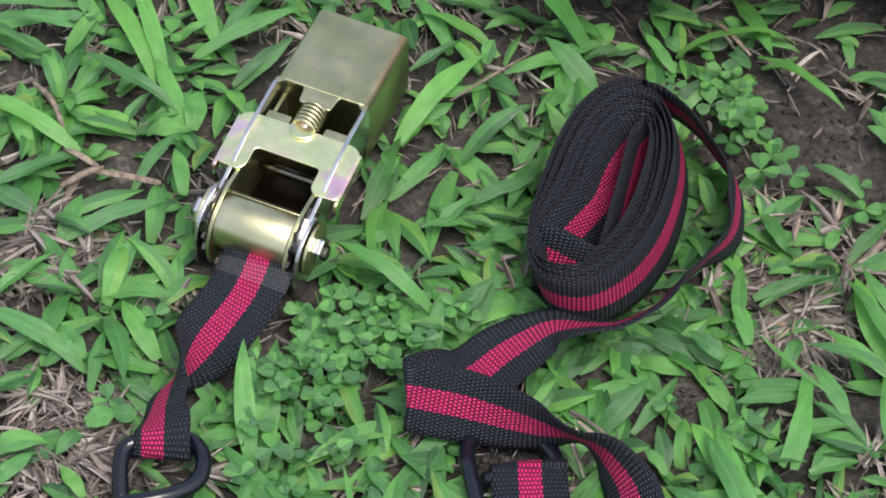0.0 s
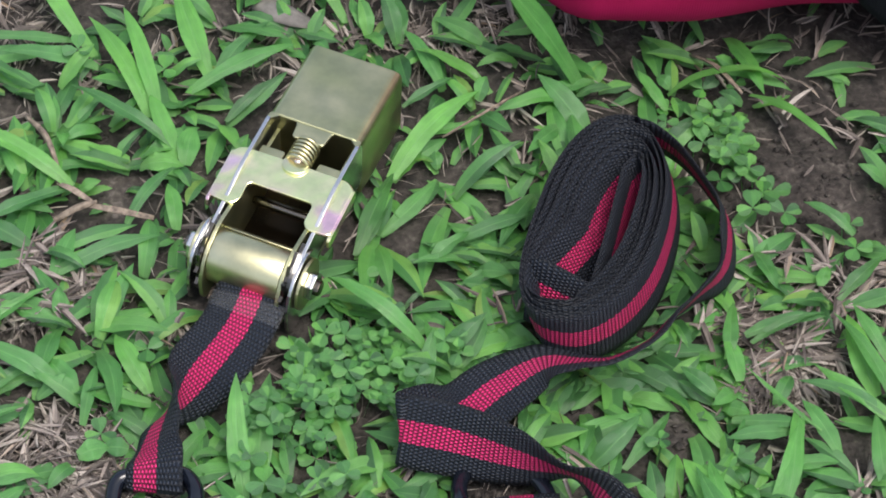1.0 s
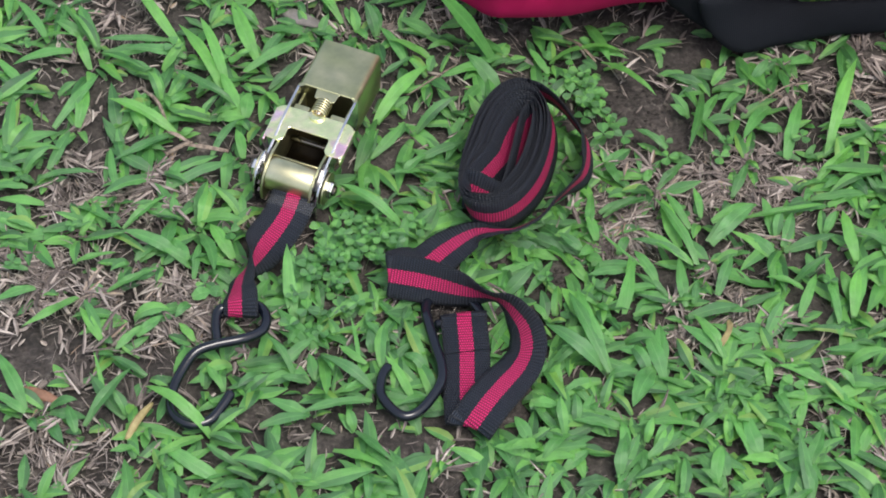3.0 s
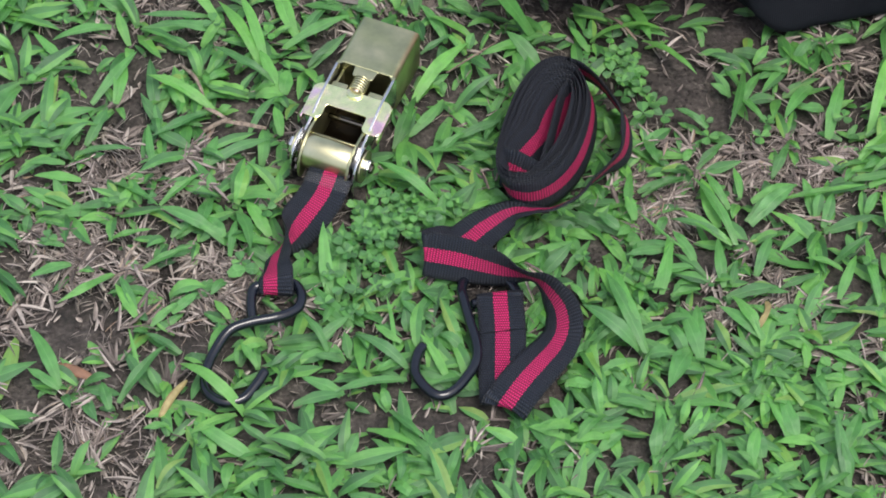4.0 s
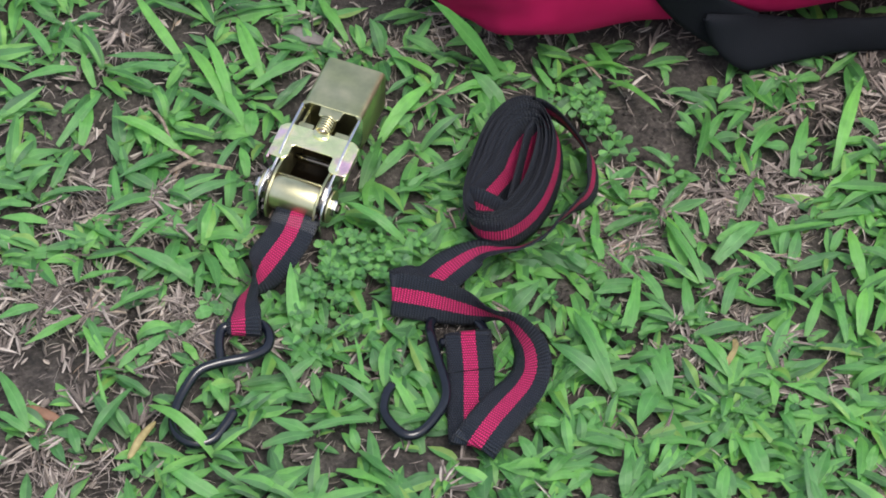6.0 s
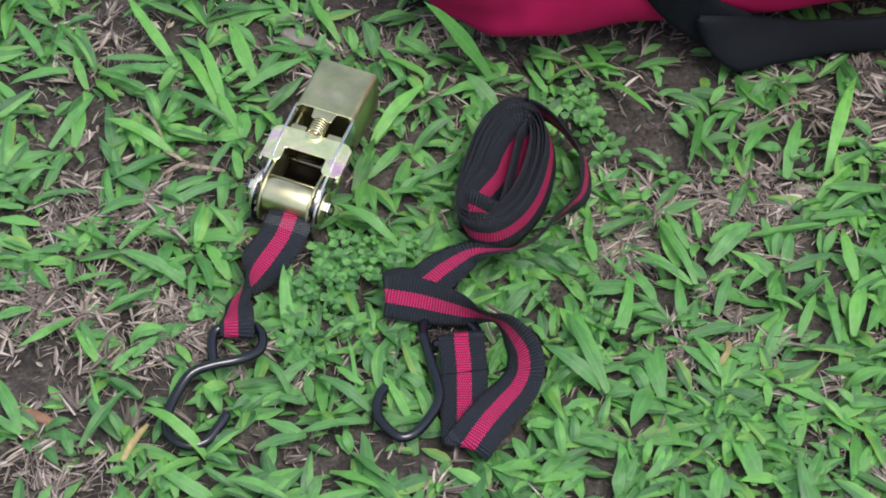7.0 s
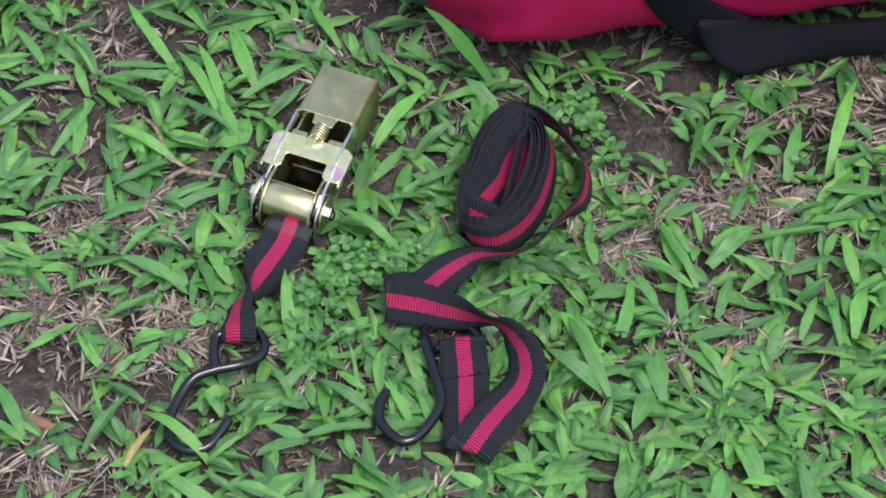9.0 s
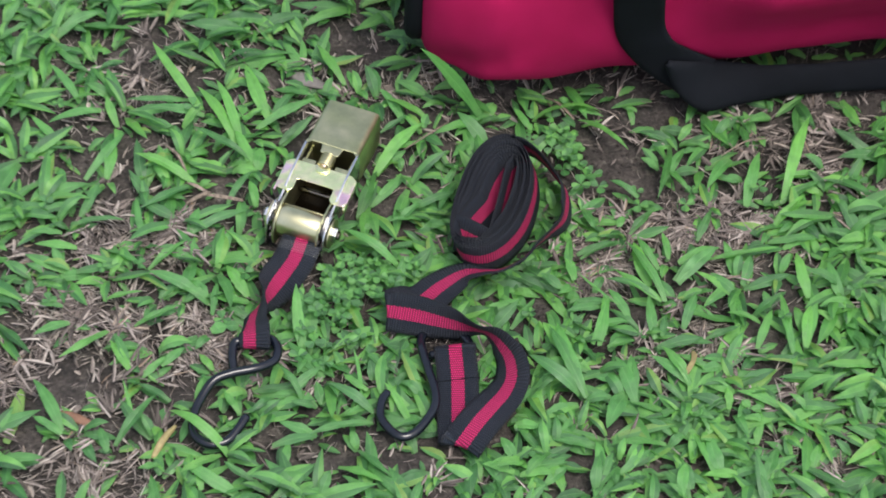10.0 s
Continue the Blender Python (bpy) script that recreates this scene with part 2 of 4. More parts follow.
def spline(points, n):
    """n samples of a centripetal-looking Catmull-Rom curve through rows of numbers."""
    p = np.array(points, float)
    p = np.vstack([2 * p[0] - p[1], p, 2 * p[-1] - p[-2]])
    out = []
    for i in range(1, len(p) - 2):
        for k in range(n):
            t = k / n
            a, b, c, d = p[i - 1 : i + 3]
            out.append(0.5 * (2 * b + (c - a) * t + (2 * a - 5 * b + 4 * c - d) * t * t + (3 * b - a - 3 * c + d) * t ** 3))
    out.append(p[-2])
    return np.array(out)


def across_vector(az, el):
    a, e = radians(az), radians(el)
    return [math.cos(a) * math.cos(e), math.sin(a) * math.cos(e), math.sin(e)]


def ribbon(name, centre, across, width, thick, mat, columns=8, sag=0.0, shown=None):
    """A woven band: rows of centres and across directions, with thickness and softly rounded edges."""
    c = np.array(centre)
    w = np.array(across)
    w /= np.linalg.norm(w, axis=1)[:, None]
    tan = np.gradient(c, axis=0)
    tan /= np.linalg.norm(tan, axis=1)[:, None] + 1e-12
    w -= (w * tan).sum(1)[:, None] * tan
    w /= np.linalg.norm(w, axis=1)[:, None]
    nrm = np.cross(tan, w)
    run = np.r_[0, np.cumsum(np.linalg.norm(np.diff(c, axis=0), axis=1))]
    verts, uvs, faces = [], [], []
    ring = 2 * (columns + 1)
    for i in range(len(c)):
        part_seen = 1.0 if shown is None else shown[i]
        for side in (1, -1):
            for k in range(columns + 1):
                f = k / columns if side == 1 else 1 - k / columns
                edge = 1 - abs(2 * f - 1) ** 8 * 0.75
                cup = sag * (1 - (2 * f - 1) ** 2)
                verts.append(c[i] + w[i] * (f - 0.5) * width * part_seen + nrm[i] * (side * thick / 2 * edge + cup))
                uvs.append((1 - (1 - f) * part_seen, run[i]))
    for i in range(len(c) - 1):
        for k in range(ring):
            a, b = i * ring + k, i * ring + (k + 1) % ring
            faces.append((a, b, b + ring, a + ring))
    faces.append(tuple(range(ring))[::-1])
    faces.append(tuple(range((len(c) - 1) * ring, len(c) * ring)))
    return mesh_of(name, verts, faces, mat, True, uvs)


def wire(name, points, radius, mat, n=8, sides=14, closed=False):
    """A round rod along a curve, with domed ends."""
    c = spline(points, n)
    tan = np.gradient(c, axis=0)
    tan /= np.linalg.norm(tan, axis=1)[:, None]
    up = np.cross(tan[0], (0.3, 0.2, 1.0))
    up /= np.linalg.norm(up)
    verts, faces = [], []
    rad = np.full(len(c), radius)
    rad[0] *= 0.55
    rad[-1] *= 0.55
    for i in range(len(c)):
        up = up - (up @ tan[i]) * tan[i]
        up /= np.linalg.norm(up)
        side = np.cross(tan[i], up)
        for k in range(sides):
            a = 2 * math.pi * k / sides
            verts.append(c[i] + rad[i] * (math.cos(a) * up + math.sin(a) * side))
    for i in range(len(c) - 1):
        for k in range(sides):
            a, b = i * sides + k, i * sides + (k + 1) % sides
            faces.append((a, b, b + sides, a + sides))
    faces.append(tuple(range(sides))[::-1])
    faces.append(tuple(range((len(c) - 1) * sides, len(c) * sides)))
    return mesh_of(name, verts, faces, mat)


def extruded(outline, z0, z1, bevel=0.0, to=None):
    """A bmesh plate from a 2D outline between two heights; to maps (a, b, h) to a place."""
    bm = bmesh.new()
    to = to or (lambda a, b, h: (a, b, h))
    low = [bm.verts.new(to(a, b, z0)) for a, b in outline]
    high = [bm.verts.new(to(a, b, z1)) for a, b in outline]
    n = len(outline)
    bm.faces.new(low[::-1])
    bm.faces.new(high)
    for i in range(n):
        bm.faces.new((low[i], low[(i + 1) % n], high[(i + 1) % n], high[i]))
    bmesh.ops.recalc_face_normals(bm, faces=bm.faces)
    if bevel:
        sharp = [e for e in bm.edges if e.calc_face_angle(0) > 0.5]
        bmesh.ops.bevel(bm, geom=sharp, offset=bevel, segments=2, affect="EDGES", profile=0.5)
    return bm


def rounded(points, r, steps=4):
    """A 2D outline with its corners rounded by r."""
    out, n = [], len(points)
    for i in range(n):
        p, q, s = (Vector(points[j % n]) for j in (i - 1, i, i + 1))
        a, b = (p - q), (s - q)
        k = min(r, a.length * 0.45, b.length * 0.45)
        a, b = q + a.normalized() * k, q + b.normalized() * k
        for t in range(steps + 1):
            t /= steps
            out.append(tuple((1 - t) ** 2 * a + 2 * t * (1 - t) * q + t * t * b))
    return out


# ---- ground ----
def ground_height(x, y):
    r = math.hypot(x, y)
    fade = 1.0 if r < 1.5 else max(0.0, 1 - (r - 1.5) / 3)
    return fade * (0.004 * noise.noise((x * 11, y * 11, 0)) + 0.0022 * noise.noise((x * 45, y * 45, 3.1)) + 0.0012 * noise.noise((x * 120, y * 120, 7.7)))


def build_ground():
    side = 281
    t = np.linspace(-1, 1, side)
    line = np.sinh(t * 9.2) / math.sinh(9.2) * 500 + t * 0.9
    verts = [(x, y, ground_height(x, y) - 0.001) for y in line for x in line]
    faces = [(j * side + i, j * side + i + 1, (j + 1) * side + i + 1, (j + 1) * side + i) for j in range(side - 1) for i in range(side - 1)]
    ob = new("ground", mesh_of("ground", verts, faces, SOIL))
    tagged(ob, "damp brown soil with crumbs showing between the grass", "ground", kind="structure")


build_ground()

# ---- long strap: coil, tail, folded loop ----
COIL = (0.0493, 0.0658)
COIL_TURN = radians(13.7)


def coil_point(along, side, z=0.022):
    """A place in the coil, by metres along its length and to its side."""
    s, c = math.sin(COIL_TURN), math.cos(COIL_TURN)
    return [COIL[0] + along * s + side * c, COIL[1] + along * c - side * s, z]


def long_strap():
    centre, across = [], []
    # the loose inner end, curled over in the hole
    start = [(-0.0290, -0.0190, 0.0220, 100, 60), (-0.0312, -0.0125, 0.0232, 100, 58), (-0.0330, -0.0055, 0.0230, 105, 62), (-0.0332, 0.0015, 0.0222, 125, 70), (-0.0275, 0.0055, 0.0215, 172, 70), (-0.0060, 0.0050, 0.0215, 183, 70), (0.0120, 0.0040, 0.0215, 183, 70), (0.0250, 0.0035, 0.0215, 183, 68)]
    rows = spline([coil_point(a, s, z) + across_vector(az, el) for a, s, z, az, el in start], 8)
    centre += [r[:3] for r in rows[:-1]]
    across += [r[3:] for r in rows[:-1]]
    turns, per = 6, 64
    for i in range(turns * per + 1):
        f = i / (turns * per)
        phi = 2 * math.pi * i / per
        half_w, half_l, mid = 0.0068 + 0.0144 * f, 0.029 + 0.0172 * f, 0.0052 * (1 - f)
        if math.cos(phi) < 0:
            half_l = 0.0375 + 0.0087 * f
        wob = 0.0009 * noise.noise((phi * 0.7, 1.3, 0))
        cs, sn = math.cos(phi), math.sin(phi)
        along = half_l * math.copysign(abs(cs) ** 0.92, cs) + wob
        side = mid + half_w * math.copysign(abs(sn) ** 0.85, sn) + wob
        # the layers bunch up outwards at the south-west, where the inner end stands
        side -= 0.017 * (1 - f) * max(0.0, -sn) * max(0.0, -cs)
        # the south end of the teardrop is narrower on its inner side
        side -= (0.004 + 0.004 * (1 - f)) * max(0.0, -cs) ** 2
        z = 0.0220 + 0.0030 * noise.noise((phi * 0.21, 5.0, 0)) + 0.0022 * noise.noise((phi * 0.55, 2.0, 3.0)) - 0.0035 * (1 - f) * max(0.0, -sn)
        centre.append(np.array(coil_point(along, side, z)))
        across.append(np.array(across_vector(183, 68 + 6 * f - 26 * max(0.0, -sn) * (1 - f))))
    tail = [
        (0.0672, 0.1100, 0.0220, -138, 70), (0.0762, 0.1040, 0.0200, -140, 70), (0.0845, 0.0930, 0.0180, -141, 70), (0.0905, 0.0810, 0.0180, -142, 68),
        (0.0910, 0.0668, 0.0180, -140, 66), (0.0882, 0.0565, 0.0180, -120, 60), (0.0814, 0.0470, 0.0190, -105, 55), (0.0726, 0.0348, 0.0210, -97, 53),
        (0.0645, 0.0225, 0.0230, -94, 52), (0.0524, 0.0140, 0.0230, -91, 49), (0.0420, 0.0136, 0.0210, -87, 43),
        (0.0297, 0.0138, 0.0180, -69, 23), (0.0158, 0.0054, 0.0150, -46, 6), (0.0053, -0.0040, 0.0135, -38, -3),
        (-0.0059, -0.0101, 0.0160, -56, -35), (-0.0145, -0.0160, 0.0195, -73, -52),
    ]
    loop = [
        (-0.0100, -0.0172, 0.0195, -80, -52), (0.0037, -0.0185, 0.0180, -92, -52), (0.0245, -0.0241, 0.0185, -100, -80),
        (0.0375, -0.0278, 0.0195, 100, -65),
        (0.0455, -0.0310, 0.0190, 125, -56), (0.0520, -0.0375, 0.0175, 148, -54), (0.0572, -0.0458, 0.0150, 162, -45), (0.0583, -0.0570, 0.0130, 160, -30),
        (0.0545, -0.0670, 0.0115, 148, -14), (0.0470, -0.0788, 0.0135, 147, -2), (0.0400, -0.0898, 0.0155, 145, 2), (0.0340, -0.0992, 0.0150, 149, 4),
    ]
    # the strap's doubled end, lying under the loop
    end = [
        (0.0302, -0.1040, 0.0120, 156, 2), (0.0290, -0.1020, 0.0090, 166, 0), (0.0278, -0.0895, 0.0085, 188, 0), (0.0275, -0.0765, 0.0085, 191, 0),
        (0.0270, -0.0550, 0.0090, 191, 0), (0.0255, -0.0400, 0.0110, 190, 0), (0.0252, -0.0360, 0.0125, 190, 0), (0.0250, -0.0330, 0.0095, 190, 0), (0.0250, -0.0365, 0.0055, 190, 0),
    ]
    last = np.array(centre[-1]).tolist() + list(across[-1])
    rows = spline([last] + [[x, y, z] + across_vector(az, el) for x, y, z, az, el in tail + loop + end], 9)[1:]
    centre += [r[:3] for r in rows]
    across += [r[3:] for r in rows]
    ob = thing("webbing_strap", "long black webbing strap with red stripe, coiled on the grass", "strap")
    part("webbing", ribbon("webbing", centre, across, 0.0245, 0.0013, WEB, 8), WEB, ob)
    # the sewn bar across the doubled end
    c = np.array([[0.0152 + 0.0240 * k / 6, -0.0595 + 0.0046 * k / 6, 0.0097] for k in range(7)])
    part("stitching", wire("stitching", c, 0.0003, BLACKCLOTH, 3, 6), BLACKCLOTH, ob, "line of black stitching across the strap")
    rise = np.array(across)
    rise = np.abs(rise[:, 2]) / np.linalg.norm(rise, axis=1)
    return np.array(centre), 0.0022 + 0.0105 * np.sqrt(1 - rise ** 2)


LONG, LONG_REACH = long_strap()


# ---- short strap ----
def short_strap():
    rows = [
        (-0.0655, 0.0450, 0.0195, 158, 0), (-0.0668, 0.0380, 0.0185, 156, 0), (-0.0687, 0.0300, 0.0172, 153, 4), (-0.0715, 0.0218, 0.0162, 153, 9),
        (-0.0754, 0.0142, 0.0156, 155, 13), (-0.0795, 0.0073, 0.0150, 156, 24), (-0.0836, 0.0003, 0.0146, 158, 46), (-0.0870, -0.0063, 0.0146, 146, 76),
        (-0.0896, -0.0112, 0.0150, -22, 76), (-0.0917, -0.0168, 0.0150, -28, 50), (-0.0922, -0.0256, 0.0147, -24, 37), (-0.0918, -0.0345, 0.0168, -10, 14),
        (-0.0914, -0.0402, 0.0125, -8, 8), (-0.0914, -0.0360, 0.0070, -5, 10), (-0.0914, -0.0290, 0.0065, -5, 8),
    ]
    rows = spline([[x, y, z] + across_vector(az, el) for x, y, z, az, el in rows], 10)
    # below the twist one edge is rolled under
    curl = [1.0 - 0.23 * min(1.0, max(0.0, (-0.012 - y) / 0.012)) for y in rows[:, 1]]
    ob = thing("webbing_strap", "short twisted black webbing strap with red stripe by the ratchet", "strap")
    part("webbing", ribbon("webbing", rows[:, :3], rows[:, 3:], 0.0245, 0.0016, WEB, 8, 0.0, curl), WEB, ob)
    part("tape", ribbon("tape", rows[16:25, :3] + np.array([0, 0, 0.0004]), rows[16:25, 3:], 0.0252, 0.0018, TAPE, 8), TAPE, ob, "band of shiny clear sticky tape")
    return rows[:, :3]


SHORT = short_strap()

# ---- hooks ----
HOOK_A = [(-0.1024, -0.0570, 0.008), (-0.1043, -0.0443, 0.010), (-0.1025, -0.0360, 0.011), (-0.0920, -0.0345, 0.0112), (-0.0828, -0.0345, 0.013), (-0.0780, -0.0410, 0.013), (-0.0790, -0.0490, 0.013), (-0.0845, -0.0545, 0.014), (-0.0922, -0.0582, 0.015), (-0.1037, -0.0615, 0.015), (-0.1135, -0.0662, 0.014), (-0.1199, -0.0771, 0.012), (-0.1234, -0.0878, 0.011), (-0.1236, -0.0983, 0.010), (-0.1192, -0.1050, 0.010), (-0.1118, -0.1078, 0.010), (-0.1034, -0.1050, 0.010), (-0.0977, -0.0972, 0.011), (-0.0931, -0.0883, 0.012)]
HOOK_B = [(0.0100, -0.0385, 0.0060), (0.0190, -0.0378, 0.0086), (0.0290, -0.0392, 0.0088), (0.0346, -0.0365, 0.009), (0.0325, -0.0285, 0.009), (0.0260, -0.0210, 0.008), (0.0160, -0.0170, 0.008), (0.0085, -0.0205, 0.008), (0.0052, -0.0290, 0.009), (0.0064, -0.0390, 0.011), (0.0099, -0.0524, 0.011), (0.0138, -0.0665, 0.011), (0.0140, -0.0771, 0.011), (0.0093, -0.0878, 0.011), (0.0024, -0.0968, 0.011), (-0.0048, -0.0995, 0.011), (-0.0121, -0.0939, 0.011), (-0.0170, -0.0854, 0.011), (-0.0163, -0.0749, 0.011), (-0.0130, -0.0676, 0.010)]


def s_hook(points, label):
    ob = thing("s_hook", label, "hook", group="strap hooks")
    part("rod", wire("rod", points, 0.0027, VINYL, 8), VINYL, ob)
    return ob


s_hook(HOOK_A, "black vinyl-coated steel s-hook on the end of the short strap")
s_hook(HOOK_B, "black vinyl-coated steel s-hook half under the folded strap")


# ---- ratchet ----
RATCHET = pose(-0.0687, 0.0449, 0.0, 0, 0, -19.6)


def ratchet():
    """Local axes: x across, y towards the handle's end, z up; the spool's axle at y = 0.002, z = 0.019."""
    ob = thing("ratchet_buckle", "closed yellow zinc-plated steel ratchet buckle lying on the grass", "ratchet buckle", RATCHET)
    top = 0.036
    # handle: a folded channel with two windows and a middle tongue
    hw = 0.0172
    prof = rounded([(-hw, 0.009), (-hw, top), (hw, top), (hw, 0.009), (hw - 0.0014, 0.009), (hw - 0.0014, top - 0.0014), (-hw + 0.0014, top - 0.0014), (-hw + 0.0014, 0.009)], 0.0034, 5)
    bm = extruded(prof, 0.0525, 0.0880, 0.0005, lambda a, b, h: (a, h, b + (h - 0.05) * -0.02))
    handle = part("handle", bm, ZINC, ob, "dull olive-yellow plated handle")
    tongue = rounded([(-0.0082, 0.0535), (-0.0066, 0.0522), (-0.0062, 0.0500), (-0.0058, 0.0460), (0.0058, 0.0460), (0.0062, 0.0500), (0.0066, 0.0522), (0.0082, 0.0535)], 0.0012)
    part("tongue", extruded(tongue, top - 0.0018, top - 0.0004, 0.0003), ZINC, handle)
    for s in (-1, 1):
        arm = rounded([(0.0535, top), (0.030, top - 0.001), (0.012, 0.0300), (0.004, 0.0285), (-0.004, 0.024), (-0.006, 0.016), (0.000, 0.0105), (0.008, 0.012), (0.020, 0.018), (0.0535, 0.0145)], 0.004)
        x = s * (hw - 0.0007)
        part("arm", extruded(arm, x - 0.0007, x + 0.0007, 0.0002, lambda a, b, h: (h, a, b)), BRIGHT, handle)
        corner = rounded([(s * 0.0125, 0.0532), (s * hw * 0.985, 0.0532), (s * hw * 0.985, 0.0495)], 0.001)
        part("web", extruded(corner if s > 0 else corner[::-1], top - 0.0016, top - 0.0003), ZINC, handle)
    # spring-loaded release plate
    out = [(-0.0222, 0.0350), (-0.0190, 0.0372), (0.0190, 0.0372), (0.0222, 0.0350), (0.0222, 0.0148), (0.0140, 0.0142), (0.0118, 0.0165), (0.0118, 0.0245), (-0.0118, 0.0245), (-0.0118, 0.0165), (-0.0140, 0.0142), (-0.0222, 0.0148)]
    slope = lambda a, b, h: (a, b, h + (b - 0.036) * 0.10)
    plate = part("release_plate", extruded(rounded(out, 0.0018), 0.0318, 0.0332, 0.0003, slope), PEARL, ob, "pearly plated release plate with a rainbow sheen")
    for s in (-1, 1):
        tab = rounded([(s * 0.0150, 0.0368), (s * 0.0062, 0.0368), (s * 0.0062, 0.0420), (s * 0.0150, 0.0420)], 0.001)
        part("tab", extruded(tab if s < 0 else tab[::-1], 0.0300, 0.0312, 0.0003), ZINC, plate)
        ear = rounded([(0.0130, 0.0305), (0.0350, 0.0330), (0.0350, 0.0285), (0.0130, 0.0262)], 0.0012)
        part("lip", extruded(ear, s * 0.0222 - 0.0006, s * 0.0222 + 0.0006, 0.0002, lambda a, b, h: (h, a, b)), PEARL, plate)
    disc = [(0.0047 * math.cos(a), 0.0362 + 0.0040 * math.sin(a)) for a in np.linspace(0, 2 * math.pi, 25)[:-1]]
    part("spring_seat", extruded(disc, 0.0325, 0.0340, 0.0004), PEARL, plate)
    coil = [(0.0042 * math.cos(t), 0.0375 + 0.0092 * t / (2 * math.pi * 5.5), 0.0325 + 0.0042 * math.sin(t)) for t in np.linspace(0, 2 * math.pi * 5.5, 67)]
    part("spring", wire("spring", coil, 0.00062, GOLD, 2, 8), GOLD, ob, "small golden coil spring")
    core = [(0, 0.0365, 0.0325), (0, 0.042, 0.0325), (0, 0.0485, 0.0325)]
    part("spring_post", wire("spring_post", core, 0.0023, PEARL, 3, 12), PEARL, ob)
    # body: base and two inner side plates
    base = rounded([(-0.0135, 0.0060), (0.0135, 0.0060), (0.0135, 0.0600), (-0.0135, 0.0600)], 0.002)
    # dark colour stands in for shade under the handle's windows
    part("base_plate", extruded(base, 0.0068, 0.0084, 0.0003), SHADED, ob, "steel base plate coloured dark for the shade inside")
    for s in (-1, 1):
        side = rounded([(-0.0095, 0.0060), (0.0600, 0.0070), (0.0600, 0.0285), (0.0300, 0.0290), (0.0150, 0.0300), (0.0040, 0.0310), (-0.0060, 0.0270), (-0.0110, 0.0180)], 0.004)
        x = s * 0.0138
        part("side_plate", extruded(side, x - 0.0007, x + 0.0007, 0.0002, lambda a, b, h: (h, a, b)), ZINC, ob)
        # toothed wheels outside the body
        teeth = []
        for k in range(13):
            a0 = 2 * math.pi * k / 13
            for da, r in ((0, 0.0132), (0.24, 0.0112), (0.40, 0.0112)):
                teeth.append((0.0020 + r * math.cos(a0 + da), 0.0190 + r * math.sin(a0 + da)))
        x = s * 0.0153
        part("ratchet_wheel", extruded(teeth, x - 0.0006, x + 0.0006, 0.0, lambda a, b, h: (h, a, b)), STEEL, ob, "toothed steel wheel")
        flange = rounded([(-0.0105, 0.0060), (-0.0060, 0.0030), (0.0060, 0.0060), (0.0140, 0.0140), (0.0130, 0.0260), (0.0040, 0.0308), (-0.0070, 0.0275), (-0.0118, 0.0170)], 0.004)
        x = s * 0.0180
        part("flange", extruded(flange, x - 0.0006, x + 0.0006, 0.0002, lambda a, b, h: (h, a, b)), BRIGHT, ob)
        rim = [(0.0020 + 0.0092 * math.cos(a), 0.0190 + 0.0092 * math.sin(a)) for a in np.linspace(0, 2 * math.pi, 29)[:-1]]
        x = s * 0.0196
        part("washer", extruded(rim, x - 0.0006, x + 0.0006, 0.0003, lambda a, b, h: (h, a, b)), GOLD, ob)
        nut = [(0.0020 + 0.0052 * math.cos(a), 0.0190 + 0.0052 * math.sin(a)) for a in np.linspace(0.3, 2 * math.pi + 0.3, 7)[:-1]]
        x = s * 0.0216
        bolt = part("bolt", extruded(nut, x - 0.0016, x + 0.0016, 0.0006, lambda a, b, h: (h, a, b)), BRIGHT, ob, "bright steel bolt head")
        pin = [(0.0020 + 0.0028 * math.cos(a), 0.0190 + 0.0028 * math.sin(a)) for a in np.linspace(0, 2 * math.pi, 17)[:-1]]
        x = s * 0.0236
        part("pin", extruded(pin, x - 0.0012, x + 0.0012, 0.0006, lambda a, b, h: (h, a, b)), STEEL, bolt)
    # spool: two half-round bars with a slot between
    for k in (0, 1):
        arc = [(0.0098 * math.cos(a), 0.0098 * math.sin(a)) for a in np.linspace(0.06, math.pi - 0.06, 19)]
        turn = radians(58 + 180 * k)
        arc = [(0.0015 + a * math.cos(turn) - b * math.sin(turn), 0.0195 + a * math.sin(turn) + b * math.cos(turn)) for a, b in arc]
        part("spool_half", extruded(arc, -0.0130, 0.0130, 0.0003, lambda a, b, h: (h, a, b)), GOLD, ob, "polished golden half-round spool bar", True)
    bar = [(-0.0130, 0.0300, 0.016), (0.0, 0.0300, 0.016), (0.0130, 0.0300, 0.016)]
    part("cross_bar", wire("cross_bar", bar, 0.0022, STEEL, 3, 12), STEEL, ob)
    return ob


ratchet()


